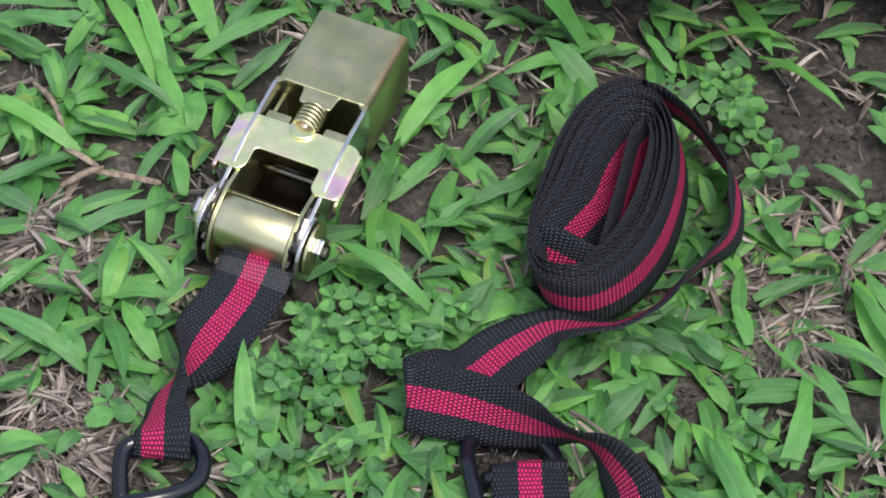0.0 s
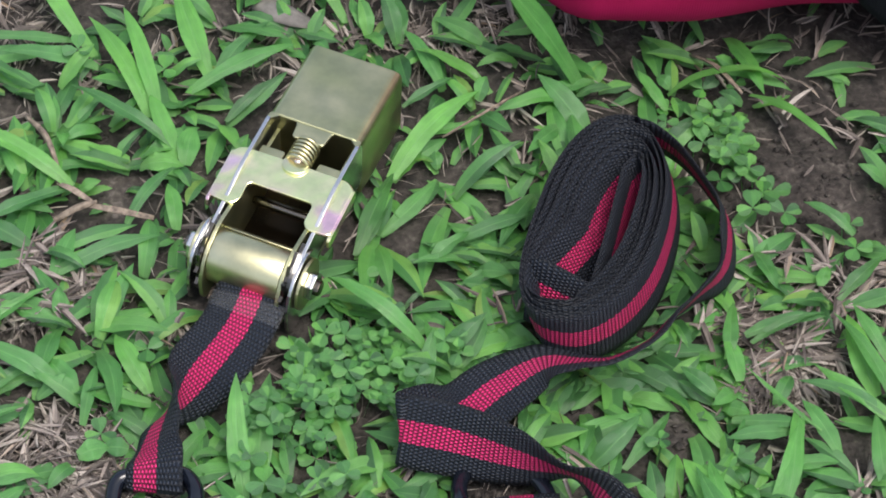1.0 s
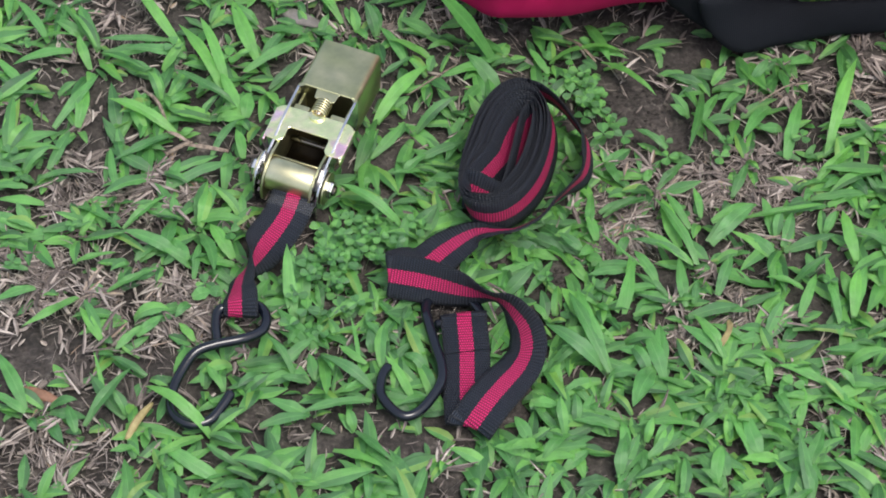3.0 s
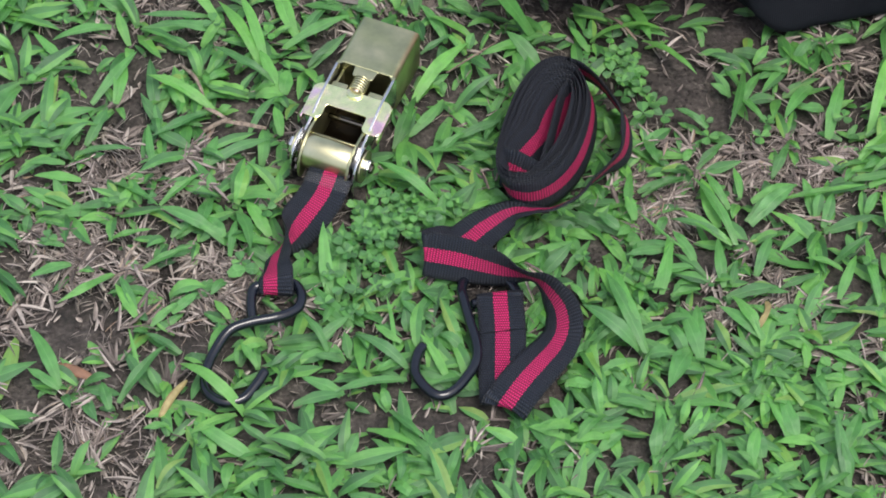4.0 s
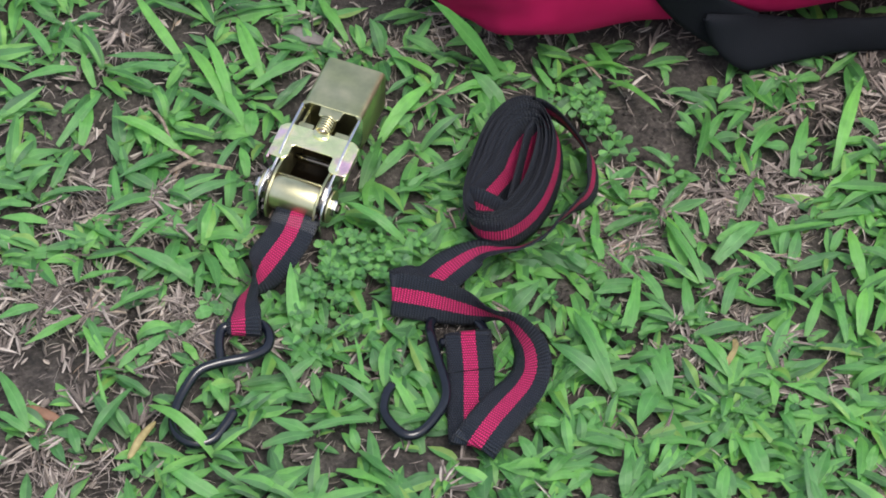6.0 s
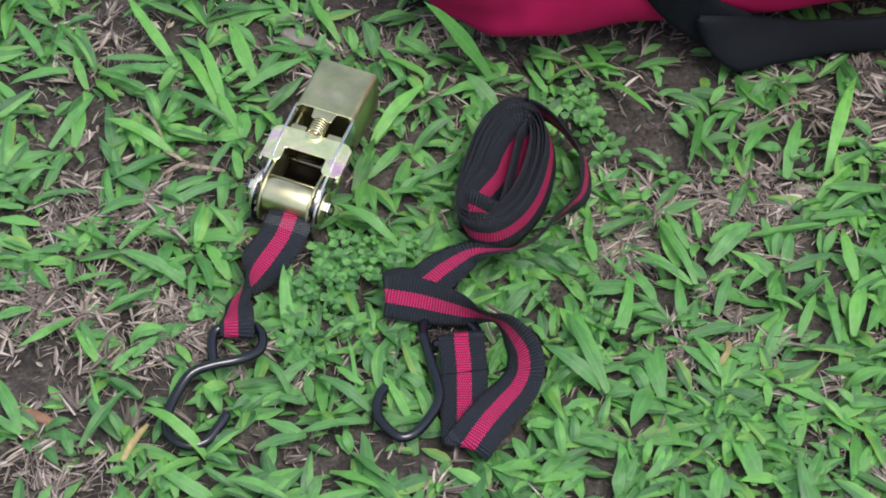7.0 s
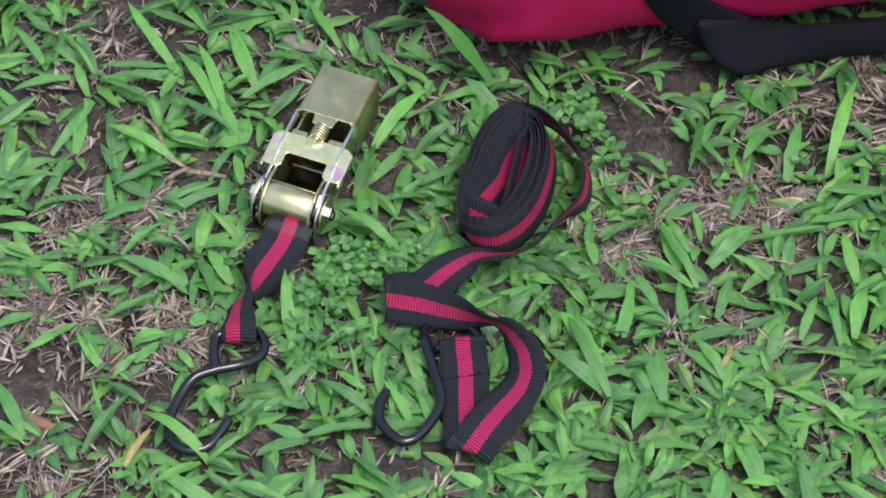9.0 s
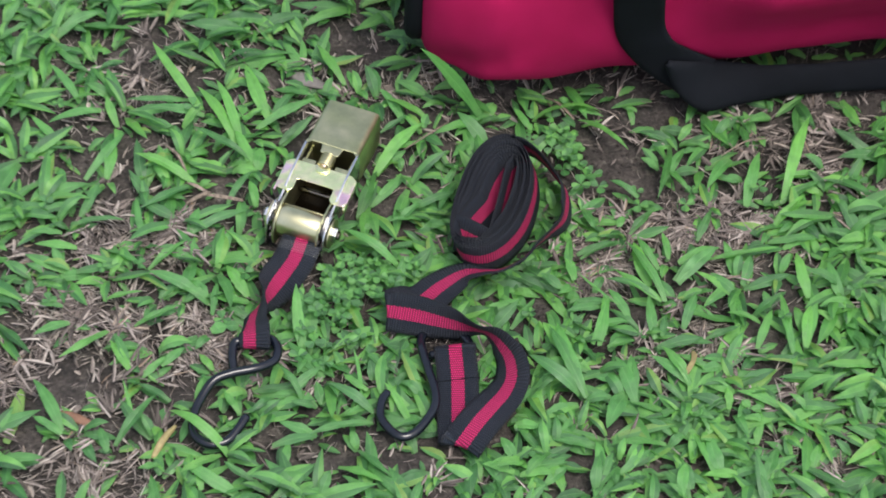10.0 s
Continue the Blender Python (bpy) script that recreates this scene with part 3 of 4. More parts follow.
# ---- bag ----
def bag():
    ob = thing("duffel_bag", "crimson cloth bag with black trim lying on the grass", "bag", pose(0.0, 0.0, 0.0))
    n_len, n_ring = 124, 96
    verts, faces = [], []
    for i in range(n_len + 1):
        f = i / n_len
        x = -0.002 + 0.62 * f
        shrink = (0.74 + 0.26 * min(1.0, f / 0.075) ** 0.5) * min(1.0, 0.8 + 0.2 * ((1 - f) / 0.04) ** 0.5)
        lift = 0.003 + 0.006 * min(1.0, max(0.0, (x - 0.20) / 0.06))
        front = 0.155 + 0.039 * min(1.0, max(0.0, (x - 0.03) / 0.26)) - 0.004 * math.exp(-((x - 0.08) / 0.04) ** 2)
        for k in range(n_ring):
            a = 2 * math.pi * k / n_ring
            ca, sa = math.cos(a), math.sin(a)
            py = 0.115 * math.copysign(abs(ca) ** 0.6, ca) * shrink
            pz = 0.085 * math.copysign(abs(sa) ** 0.6, sa) * shrink
            dent = 0.010 * max(0.0, (x - 0.14) / 0.3) * max(0.0, sa) * (1 if ca < 0 else 0)
            fold = 0.002 * noise.noise((x * 22, a * 1.6, 2.0)) + 0.0025 * noise.noise((x * 60, a * 3, 5.0)) * math.exp(-((x - 0.03) / 0.04) ** 2) * 2
            # gathers in the cloth by the lower corner of the end
            fold += 0.0030 * math.sin(a * 11 + x * 40) * math.exp(-((x - 0.030) / 0.024) ** 2) * (1 if sa < 0.2 else 0.3)
            over = min(1.0, max(0.0, (x - 0.15) / 0.06)) if ca < 0 else 0.0
            up = min(1.0, max(0.0, (pz + 0.035) / 0.075))
            fold -= over * 0.034 * up * up * (3 - 2 * up)
            y = front + 0.108 + py + dent * 2 + fold
            z = lift + 0.085 + pz + 0.001 * noise.noise((x * 22, a * 1.6, 2.0))
            verts.append((x, y, max(z, lift)))
    for i in range(n_len):
        for k in range(n_ring):
            a, b = i * n_ring + k, i * n_ring + (k + 1) % n_ring
            faces.append((a, b, b + n_ring, a + n_ring))
    faces.append(tuple(range(n_ring))[::-1])
    faces.append(tuple(range(n_len * n_ring, (n_len + 1) * n_ring)))
    part("body", mesh_of("body", verts, faces, REDCLOTH), REDCLOTH, ob)
    pts = [(verts[k][0] - 0.001, verts[k][1], verts[k][2]) for k in list(range(0, n_ring, 4)) + [0]]
    part("piping", wire("piping", pts, 0.0075, BLACKCLOTH, 4, 10), BLACKCLOTH, ob, "black padded piping round the end")
    # the strap comes down the front and is folded over at a slant on the grass
    rows = [
        (0.1255, 0.1600, 0.190, 2, 0), (0.1260, 0.1385, 0.156, 2, 0), (0.1295, 0.1490, 0.116, 3, 0), (0.1335, 0.1575, 0.080, 2, 0), (0.1420, 0.1610, 0.060, 0, 17),
        (0.1545, 0.1650, 0.044, 8, 46), (0.1680, 0.1675, 0.0320, 25, 60), (0.1760, 0.1690, 0.0260, 30, 60),
    ]
    rows = spline([[x, y, z] + across_vector(az, el) for x, y, z, az, el in rows], 8)
    part("carry_strap", ribbon("carry_strap", rows[:, :3], rows[:, 3:], 0.031, 0.0022, BLACKCLOTH, 10, 0.0010), BLACKCLOTH, ob, "wide black webbing carry strap")
    rows = [
        (0.1525, 0.1590, 0.0495, 150, 76, 0.12), (0.1630, 0.1605, 0.0390, 120, 77, 0.62), (0.1730, 0.1620, 0.0300, 99, 64, 0.93), (0.1830, 0.1640, 0.0235, 93, 54, 1.04), (0.2020, 0.1710, 0.0190, 98, 56, 0.86), (0.2350, 0.1765, 0.0175, 106, 68, 0.70),
        (0.2950, 0.1840, 0.0180, 104, 68, 0.72), (0.360, 0.186, 0.0180, 108, 68, 0.8), (0.420, 0.182, 0.022, 120, 60, 0.9), (0.452, 0.180, 0.044, 145, 25, 1.0), (0.460, 0.172, 0.090, 180, 0, 1.0), (0.460, 0.176, 0.150, 180, 0, 1.0), (0.460, 0.196, 0.190, 180, 0, 1.0),
    ]
    rows = spline([[x, y, z] + across_vector(az, el) + [w] for x, y, z, az, el, w in rows], 8)
    # slack creases along the band
    rows[:, 2] += [0.0016 * noise.noise((x * 45, 3.0, 1.0)) for x in rows[:, 0]]
    part("carry_strap", ribbon("carry_strap", rows[:, :3], rows[:, 3:6], 0.031, 0.0022, BLACKCLOTH, 10, 0.0022, rows[:, 6]), BLACKCLOTH, ob, "wide black webbing carry strap folded over on the grass")


bag()

# ---- grass, clover, litter ----
GRASS_RNG = random.Random(11)
HARD = np.vstack([LONG[:, :2], SHORT[:, :2]])
REACH = np.r_[LONG_REACH, np.full(len(SHORT), 0.0095)]
RODS = np.vstack([spline(HOOK_A, 6)[:, :2], spline(HOOK_B, 6)[:, :2]])


def blocked(points):
    """Whether any of the places (x, y, z) lies in a thing's footprint."""
    p = np.asarray(points)
    p = p[p[:, 2] > 0.0055]
    if not len(p):
        return False
    xy = p[:, :2]
    if (np.hypot(*(xy[:, None] - HARD[None]).transpose(2, 0, 1)) < REACH).any():
        return True
    if (np.hypot(*(xy[:, None] - RODS[None]).transpose(2, 0, 1)).min(1) < 0.0035).any():
        return True
    dx, dy = xy[:, 0] + 0.0687, xy[:, 1] - 0.0449
    s, c = math.sin(radians(19.6)), math.cos(radians(19.6))
    a, b = dx * c - dy * s, dx * s + dy * c
    if ((np.abs(a) < 0.0225) & (b > -0.012) & (b < 0.09)).any():
        return True
    a, b = xy[:, 0] - COIL[0], xy[:, 1] - COIL[1]
    if (((a / 0.026) ** 2 + (b / 0.045) ** 2) < 1).any():
        return True
    front = 0.166 + 0.030 * np.clip((xy[:, 0] - 0.03) / 0.26, 0, 1)
    if ((xy[:, 0] > 0.005) & (xy[:, 0] < 0.65) & (xy[:, 1] > front) & (xy[:, 1] < 0.42)).any():
        return True
    return bool(((xy[:, 0] > 0.12) & (xy[:, 0] < 0.48) & (np.abs(xy[:, 1] - 0.168 - (xy[:, 0] - 0.2) * 0.06) < 0.012)).any())


BARE = [(0.126, 0.112, 0.052, 0.036), (-0.215, -0.055, 0.052, 0.038), (0.185, 0.045, 0.034, 0.022), (-0.17, 0.165, 0.05, 0.022), (-0.195, -0.125, 0.04, 0.022), (0.235, 0.13, 0.03, 0.02), (-0.118, -0.025, 0.016, 0.016), (-0.03, 0.175, 0.04, 0.012), (0.235, -0.11, 0.022, 0.03), (-0.203, -0.006, 0.022, 0.016), (-0.149, -0.027, 0.018, 0.014), (0.108, 0.032, 0.014, 0.014), (0.151, 0.067, 0.022, 0.012), (0.173, -0.027, 0.012, 0.014), (0.205, 0.066, 0.020, 0.012), (0.146, -0.035, 0.014, 0.008), (-0.183, 0.048, 0.016, 0.012), (-0.140, 0.043, 0.014, 0.012), (0.062, -0.001, 0.020, 0.013), (0.020, -0.028, 0.012, 0.006)]


def thin(x, y):
    """0 on bare soil to 1 in full grass."""
    v = 1.0
    for cx, cy, rx, ry in BARE:
        v = min(v, max(0.0, math.hypot((x - cx) / rx, (y - cy) / ry) - 0.75) / 0.5)
    return min(v, max(0.62, 0.85 + 0.9 * noise.noise((x * 14, y * 14, 9.0))))


def creased(me, uv):
    """Sharpens the midrib of each leaf, where its two halves fold."""
    mid = np.array(uv)[:, 0] == 0.5
    ends = np.empty(2 * len(me.edges), dtype=np.int32)
    me.edges.foreach_get("vertices", ends)
    ends = ends.reshape(-1, 2)
    mark = mid[ends].all(1)
    me.attributes.new("sharp_edge", "BOOLEAN", "EDGE").data.foreach_set("value", mark)
    return me


class Leaves:
    """Gathers many small leaves into one mesh, each an island of its own."""

    def __init__(self):
        self.v, self.f, self.uv = [], [], []

    def blade(self, x, y, az, length, width, rise, droop, twist, segs=7, fold=0.25, check=True, z0=None, base=0.55, roll=None, tip=0.01):
        px, py, pz = x, y, (ground_height(x, y) if z0 is None else z0)
        path, e, a = [], rise, az
        step = length / segs
        for i in range(segs + 1):
            path.append((px, py, pz, e, a))
            px += math.cos(a) * math.cos(e) * step
            py += math.sin(a) * math.cos(e) * step
            pz = max(pz + math.sin(e) * step, ground_height(px, py) + 0.002)
            e -= droop / segs
            a += twist / segs
        if check and blocked([(p[0], p[1], p[2]) for p in path]):
            return False
        n = len(self.v)
        turn = GRASS_RNG.uniform(-0.5, 0.5)
        roll = turn if roll is None else roll
        for i, (px, py, pz, e, a) in enumerate(path):
            t = i / segs
            w = width / 2 * min(1.0, base + 1.5 * t) * max(tip, 1 - max(0.0, (t - 0.40) / 0.60) ** 2.1)
            sx, sy = -math.sin(a), math.cos(a)
            w *= 1 + 0.06 * math.sin(10 * t + 5 * turn)
            up = fold * w + 0.16 * w * math.sin(13 * t + 9 * turn)
            tilt = roll * w
            wave = 0.16 * w * math.sin(15 * t + 20 * turn)
            self.v += [(px + sx * w, py + sy * w, pz + up + tilt), (px, py, pz), (px - sx * w, py - sy * w, pz + fold * w + wave - tilt)]
            self.uv += [(0.0, t), (0.5, t), (1.0, t)]
            if i:
                b = n + 3 * i
                self.f += [(b - 3, b - 2, b + 1, b), (b - 2, b - 1, b + 2, b + 1)]
        return True

    def leaflet(self, c, az, size, pitch):
        """A notched clover leaflet, hinged at c."""
        n = len(self.v)
        ca, sa = math.cos(az), math.sin(az)
        rim = [(0.12, 0.10), (0.34, 0.33), (0.62, 0.46), (0.86, 0.42), (1.0, 0.20)]
        shape = [(0, 0)] + rim + [(0.955, 0.0)] + [(u, -w) for u, w in rim[::-1]]
        for u, w in shape:
            h = size * (u * math.sin(pitch) + 0.22 * abs(w))
            self.v.append((c[0] + size * (u * ca * math.cos(pitch) - w * sa), c[1] + size * (u * sa * math.cos(pitch) + w * ca), c[2] + h))
            self.uv.append((0.5 + w, 0.3 + 0.7 * u))
        self.f += [(n, n + 1, n + 2, n + 3, n + 4, n + 5, n + 6), (n, n + 6, n + 7, n + 8, n + 9, n + 10, n + 11)]

    def make(self, name, mat, label, category):
        return tagged(new(name, creased(mesh_of(name, self.v, self.f, mat, True, self.uv), self.uv)), label, category, kind="stuff")


def clover_here(x, y):
    return math.hypot((x + 0.052) / 0.040, (y - 0.012) / 0.030) < 1 or math.hypot((x - 0.086) / 0.018, (y - 0.116) / 0.024) < 1


def shoot(g, r, x, y, count, long, lead=None, check=True):
    """One grass shoot: leaves to two sides of a low stem, the youngest standing up in the middle."""
    lead = r.uniform(0, 2 * math.pi) if lead is None else lead
    z = ground_height(x, y)
    for k in range(count):
        young = k == count - 1
        az = lead + (k % 2) * math.pi + r.uniform(-0.75, 0.75)
        length = long * r.uniform(0.70, 1.12) * (0.75 if young else 1.0)
        rise = r.uniform(0.7, 1.1) if young else r.uniform(0.15, 0.65)
        g.blade(x + 0.002 * math.cos(az), y + 0.002 * math.sin(az), az, length, 0.0038 + 0.095 * length + r.uniform(-0.0006, 0.0008), rise, rise * r.uniform(0.8, 2.0), r.uniform(-0.5, 0.5), 8, r.uniform(0.02, 0.24), check, z + 0.0010 + 0.0012 * k, 0.42)


def build_grass():
    g, r = Leaves(), GRASS_RNG
    for _ in range(3000):
        x, y = r.uniform(-0.42, 0.46), r.uniform(-0.32, 0.50)
        if r.random() > thin(x, y) or (clover_here(x, y) and r.random() < 0.7):
            continue
        near = np.hypot(SINGLED[:, 0] - x, SINGLED[:, 1] - y).min()
        if near < 0.007:
            continue
        shoot(g, r, x, y, r.randint(3, 6), r.choice((0.018, 0.024, 0.030, 0.036, 0.042)) * (0.75 if near < 0.016 else 1.0))
    for x, y, az, reach, width in SINGLE_LEAVES[::2]:
        shoot(g, r, x, y, 3, 0.018, radians(az + 180))
    # lusher growth on the south-east side
    for _ in range(80):
        shoot(g, r, 0.19 + r.gauss(0, 0.06), -0.085 + r.gauss(0, 0.05), r.randint(3, 5), r.uniform(0.022, 0.036))
    # leaves that stand close round the straps
    for _ in range(800):
        i = r.randrange(len(HARD))
        a = r.uniform(0, 2 * math.pi)
        d = REACH[i] + r.uniform(0.001, 0.022)
        x, y = HARD[i][0] + d * math.cos(a), HARD[i][1] + d * math.sin(a)
        if thin(x, y) > 0.3 and not clover_here(x, y):
            length = r.uniform(0.010, 0.032)
            g.blade(x, y, a + r.uniform(-1.3, 1.3), length, length * 0.11 + r.uniform(0.0026, 0.0046), r.uniform(0.1, 0.8), r.uniform(0.4, 1.4), r.uniform(-0.6, 0.6), fold=r.uniform(0.06, 0.36))
    # low young leaves that fill the gaps
    for _ in range(2000):
        x, y = r.uniform(-0.36, 0.40), r.uniform(-0.28, 0.44)
        if r.random() < 0.9 * thin(x, y):
            g.blade(x, y, r.uniform(0, 6.28), r.uniform(0.007, 0.016), r.uniform(0.0024, 0.0046), r.uniform(0.1, 0.7), r.uniform(0.2, 1.2), r.uniform(-0.5, 0.5), 4, r.uniform(0.0, 0.3))
    g.make("grass", GRASS, "broad-bladed green carpet grass growing in tufts", "grass")
    o = Leaves()
    for _ in range(9000):
        a, d = r.uniform(0, 2 * math.pi), 0.38 + 2.3 * r.random() ** 0.9
        x, y = d * math.cos(a), d * math.sin(a)
        if -0.42 < x < 0.46 and -0.32 < y < 0.50:
            continue
        if 0 < x < 0.65 and 0.15 < y < 0.42:
            continue
        for k in range(3):
            o.blade(x, y, r.uniform(0, 6.28), r.uniform(0.03, 0.06), r.uniform(0.008, 0.013), r.uniform(0.2, 0.8), r.uniform(0.4, 1.4), 0, 4, 0.2, False)
    o.make("grass", GRASS, "green lawn grass further round the strap", "grass")


def build_clover():
    c, r = Leaves(), random.Random(5)
    count = 0
    while count < 215:
        spot = r.random()
        large = 1.0
        if spot < 0.58:
            x, y = -0.044 + r.gauss(0, 0.024), 0.006 + r.gauss(0, 0.018)
        elif spot < 0.74:
            x, y, large = 0.092 + r.gauss(0, 0.009), 0.112 + r.gauss(0, 0.018), 1.12
        else:
            x, y = r.uniform(-0.3, 0.3), r.uniform(-0.2, 0.2)
        if blocked([(x + dx, y + dy, 0.01) for dx in (-0.005, 0.005) for dy in (-0.005, 0.005)]):
            count += 0.1
            continue
        count += 1
        h, size, a0 = r.uniform(0.003, 0.016), large * r.uniform(0.0034, 0.0062), r.uniform(0, 6.28)
        top = (x, y, ground_height(x, y) + h)
        for k in range(3):
            c.leaflet(top, a0 + k * 2.094 + r.uniform(-0.3, 0.3), size * r.uniform(0.85, 1.1), r.uniform(-0.15, 0.30))
        c.blade(x + r.uniform(-0.004, 0.004), y + r.uniform(-0.004, 0.004), a0, h, 0.0009, 1.4, 0.1, 0, 3, 0.0, False)
    c.make("clover", CLOVER, "low round-leaved clover growing between the grass", "clover")


def build_litter():
    s, r = Leaves(), random.Random(8)
    # splinters and torn strips of dead blades, roughly lying the same way as their neighbours
    for _ in range(30000):
        x, y = r.uniform(-0.40, 0.44), r.uniform(-0.30, 0.48)
        if r.random() < 0.35:
            cx, cy, rx, ry = r.choice(BARE[1:-2])
            x, y = cx + r.gauss(0, rx * 0.75), cy + r.gauss(0, ry * 0.85)
        if (x - 0.120) ** 2 / 0.03 ** 2 + (y - 0.112) ** 2 / 0.022 ** 2 < 1 and r.random() < 0.9:
            continue
        # little straw in the shaded hollows between the straps
        if any(math.hypot((x - cx) / rx, (y - cy) / ry) < 1.3 for cx, cy, rx, ry in BARE[-2:]) and r.random() < 0.85:
            continue
        # drifts, with barer soil between
        if noise.noise((x * 26, y * 26, 6.0)) < r.uniform(-0.45, 0.25):
            continue
        wide = r.random() < 0.25
        lie = 5 * noise.noise((x * 30, y * 30, 4.0)) + r.gauss(0, 0.6)
        length = r.uniform(0.004, 0.013)
        width = r.uniform(0.0011, 0.0024) if wide else r.uniform(0.0003, 0.0010)
        s.blade(x, y, lie, length, width, r.uniform(-0.05, 0.3), r.uniform(-0.2, 0.7), r.uniform(-0.7, 0.7), 4, r.uniform(-0.9, 0.9), wide, ground_height(x, y) + r.uniform(0.0008, 0.0045), r.uniform(0.2, 0.9), r.uniform(-1.0, 1.0), tip=r.uniform(0.02, 0.3))
    # dead tufts: pale withered sheaths spreading from one foot
    for _ in range(330):
        cx, cy, rx, ry = r.choice(BARE[1:-2])
        x, y = (cx + r.gauss(0, rx * 0.9), cy + r.gauss(0, ry)) if r.random() < 0.6 else (r.uniform(-0.32, 0.34), r.uniform(-0.22, 0.30))
        lead = r.uniform(0, 6.28)
        for k in range(r.randint(6, 13)):
            s.blade(x + r.gauss(0, 0.002), y + r.gauss(0, 0.002), lead + r.gauss(0, 0.7), r.uniform(0.008, 0.019), r.uniform(0.0007, 0.0024), r.uniform(0.0, 0.35), r.uniform(0.0, 0.7), r.uniform(-0.3, 0.3), 4, r.uniform(-0.7, 0.9), True, ground_height(x, y) + r.uniform(0.002, 0.006), 0.8, tip=r.uniform(0.02, 0.35))
    s.make("straw_litter", STRAW, "dead grey-brown grass straw and leaf scraps on the soil", "litter")


def build_crumbs():
    """Small clods of soil, most of them on the bare patches."""
    r, v, f = random.Random(21), [], []
    ring = [(1, 0, 0), (0, 1, 0), (-1, 0, 0), (0, -1, 0), (0, 0, 1), (0, 0, -1)]
    for _ in range(7000):
        x, y = r.uniform(-0.40, 0.44), r.uniform(-0.30, 0.48)
        if r.random() < 0.5:
            cx, cy, rx, ry = r.choice(BARE)
            x, y = cx + r.gauss(0, rx * 0.6), cy + r.gauss(0, ry * 0.6)
        s, n, z = 0.0005 + 0.0018 * r.random() ** 3, len(v), ground_height(x, y)
        for a, b, c in ring:
            k = s * r.uniform(0.6, 1.3)
            v.append((x + a * k + r.uniform(-0.3, 0.3) * s, y + b * k + r.uniform(-0.3, 0.3) * s, z + c * k * 0.7))
        f += [(n + i, n + (i + 1) % 4, n + 4) for i in range(4)] + [(n + (i + 1) % 4, n + i, n + 5) for i in range(4)]
    tagged(new("soil_crumbs", mesh_of("soil_crumbs", v, f, SOIL)), "small brown soil crumbs on the bare patches", "soil", kind="stuff")


build_litter()
build_crumbs()
build_clover()

# tufts of broad leaves: x, y, heading in degrees, reach and breadth in millimetres
LEAVES_A = [(-0.116, -0.131, 32, 19, 6.3), (-0.116, -0.137, 102, 20, 5.7), (0.029, -0.129, 101, 17, 5.1), (0.077, -0.127, 36, 17, 7.0), (0.160, -0.127, 105, 17, 8.2), (-0.198, -0.100, 114, 37, 7.0), (-0.198, -0.102, 147, 20, 5.7), (-0.171, -0.113, 110, 16, 5.7), (-0.167, -0.109, 57, 38, 7.0), (-0.140, -0.120, -153, 13, 5.7), (-0.138, -0.077, 151, 22, 6.3), (-0.117, -0.090, 80, 25, 5.7), (-0.098, -0.084, 127, 18, 5.1), (-0.078, -0.106, 9, 26, 5.7), (-0.072, -0.121, 72, 16, 6.3), (-0.062, -0.075, 118, 27, 4.4), (-0.053, -0.098, 170, 22, 6.3), (-0.040, -0.119, -17, 27, 6.3)]
LEAVES_B = [(-0.029, -0.107, -49, 27, 5.7), (-0.021, -0.081, 141, 31, 5.7), (-0.021, -0.088, -169, 38, 6.3), (0.060, -0.086, -20, 15, 5.7), (0.060, -0.111, 113, 16, 7.0), (0.060, -0.119, 162, 18, 5.7), (0.063, -0.121, 6, 20, 5.7), (0.106, -0.098, 177, 24, 5.7), (0.109, -0.119, 90, 20, 6.3), (0.120, -0.118, 42, 23, 5.7), (0.147, -0.097, 177, 32, 6.3), (0.150, -0.090, 137, 16, 4.4), (0.170, -0.089, 46, 14, 5.7), (0.175, -0.120, 105, 31, 6.3), (0.189, -0.092, 85, 24, 3.8), (0.189, -0.116, -177, 21, 5.7), (0.199, -0.095, 85, 21, 5.7), (0.203, -0.119, 73, 21, 7.0)]
LEAVES_C = [(0.230, -0.111, 79, 17, 5.7), (-0.178, -0.028, -133, 34, 6.3), (-0.164, -0.051, 118, 21, 5.1), (-0.163, -0.056, 125, 23, 5.7), (-0.155, -0.061, 53, 20, 5.7), (-0.145, -0.052, 40, 17, 5.1), (-0.115, -0.054, 128, 13, 5.7), (-0.025, -0.065, 153, 17, 5.1), (-0.014, -0.050, 141, 16, 5.1), (-0.006, -0.054, 63, 24, 6.3), (0.069, -0.033, 122, 12, 5.1), (0.098, -0.064, 151, 37, 7.0), (0.101, -0.065, 118, 49, 8.2), (0.106, -0.027, 67, 34, 5.1), (0.122, -0.052, -175, 15, 5.1), (0.125, -0.063, -122, 24, 8.2), (0.130, -0.063, 99, 26, 7.6), (0.148, -0.026, 5, 28, 6.3)]
LEAVES_D = [(0.163, -0.054, 138, 28, 6.3), (0.184, -0.071, 84, 14, 5.1), (0.203, -0.027, 69, 27, 5.7), (0.212, -0.072, -40, 34, 5.7), (0.215, -0.070, 152, 27, 5.1), (0.224, -0.030, 95, 25, 4.4), (0.240, -0.047, -168, 25, 5.1), (-0.206, -0.011, -175, 14, 5.1), (-0.201, -0.023, -151, 22, 5.1), (-0.183, -0.006, 5, 23, 5.1), (-0.163, -0.024, 20, 28, 6.3), (-0.158, 0.018, 44, 28, 6.3), (-0.125, 0.000, 161, 34, 6.3), (-0.118, -0.014, 86, 22, 4.4), (-0.008, 0.024, 155, 41, 6.3), (0.058, -0.018, 49, 25, 5.7), (0.089, 0.013, 150, 16, 5.1), (0.093, 0.004, -8, 25, 5.1)]
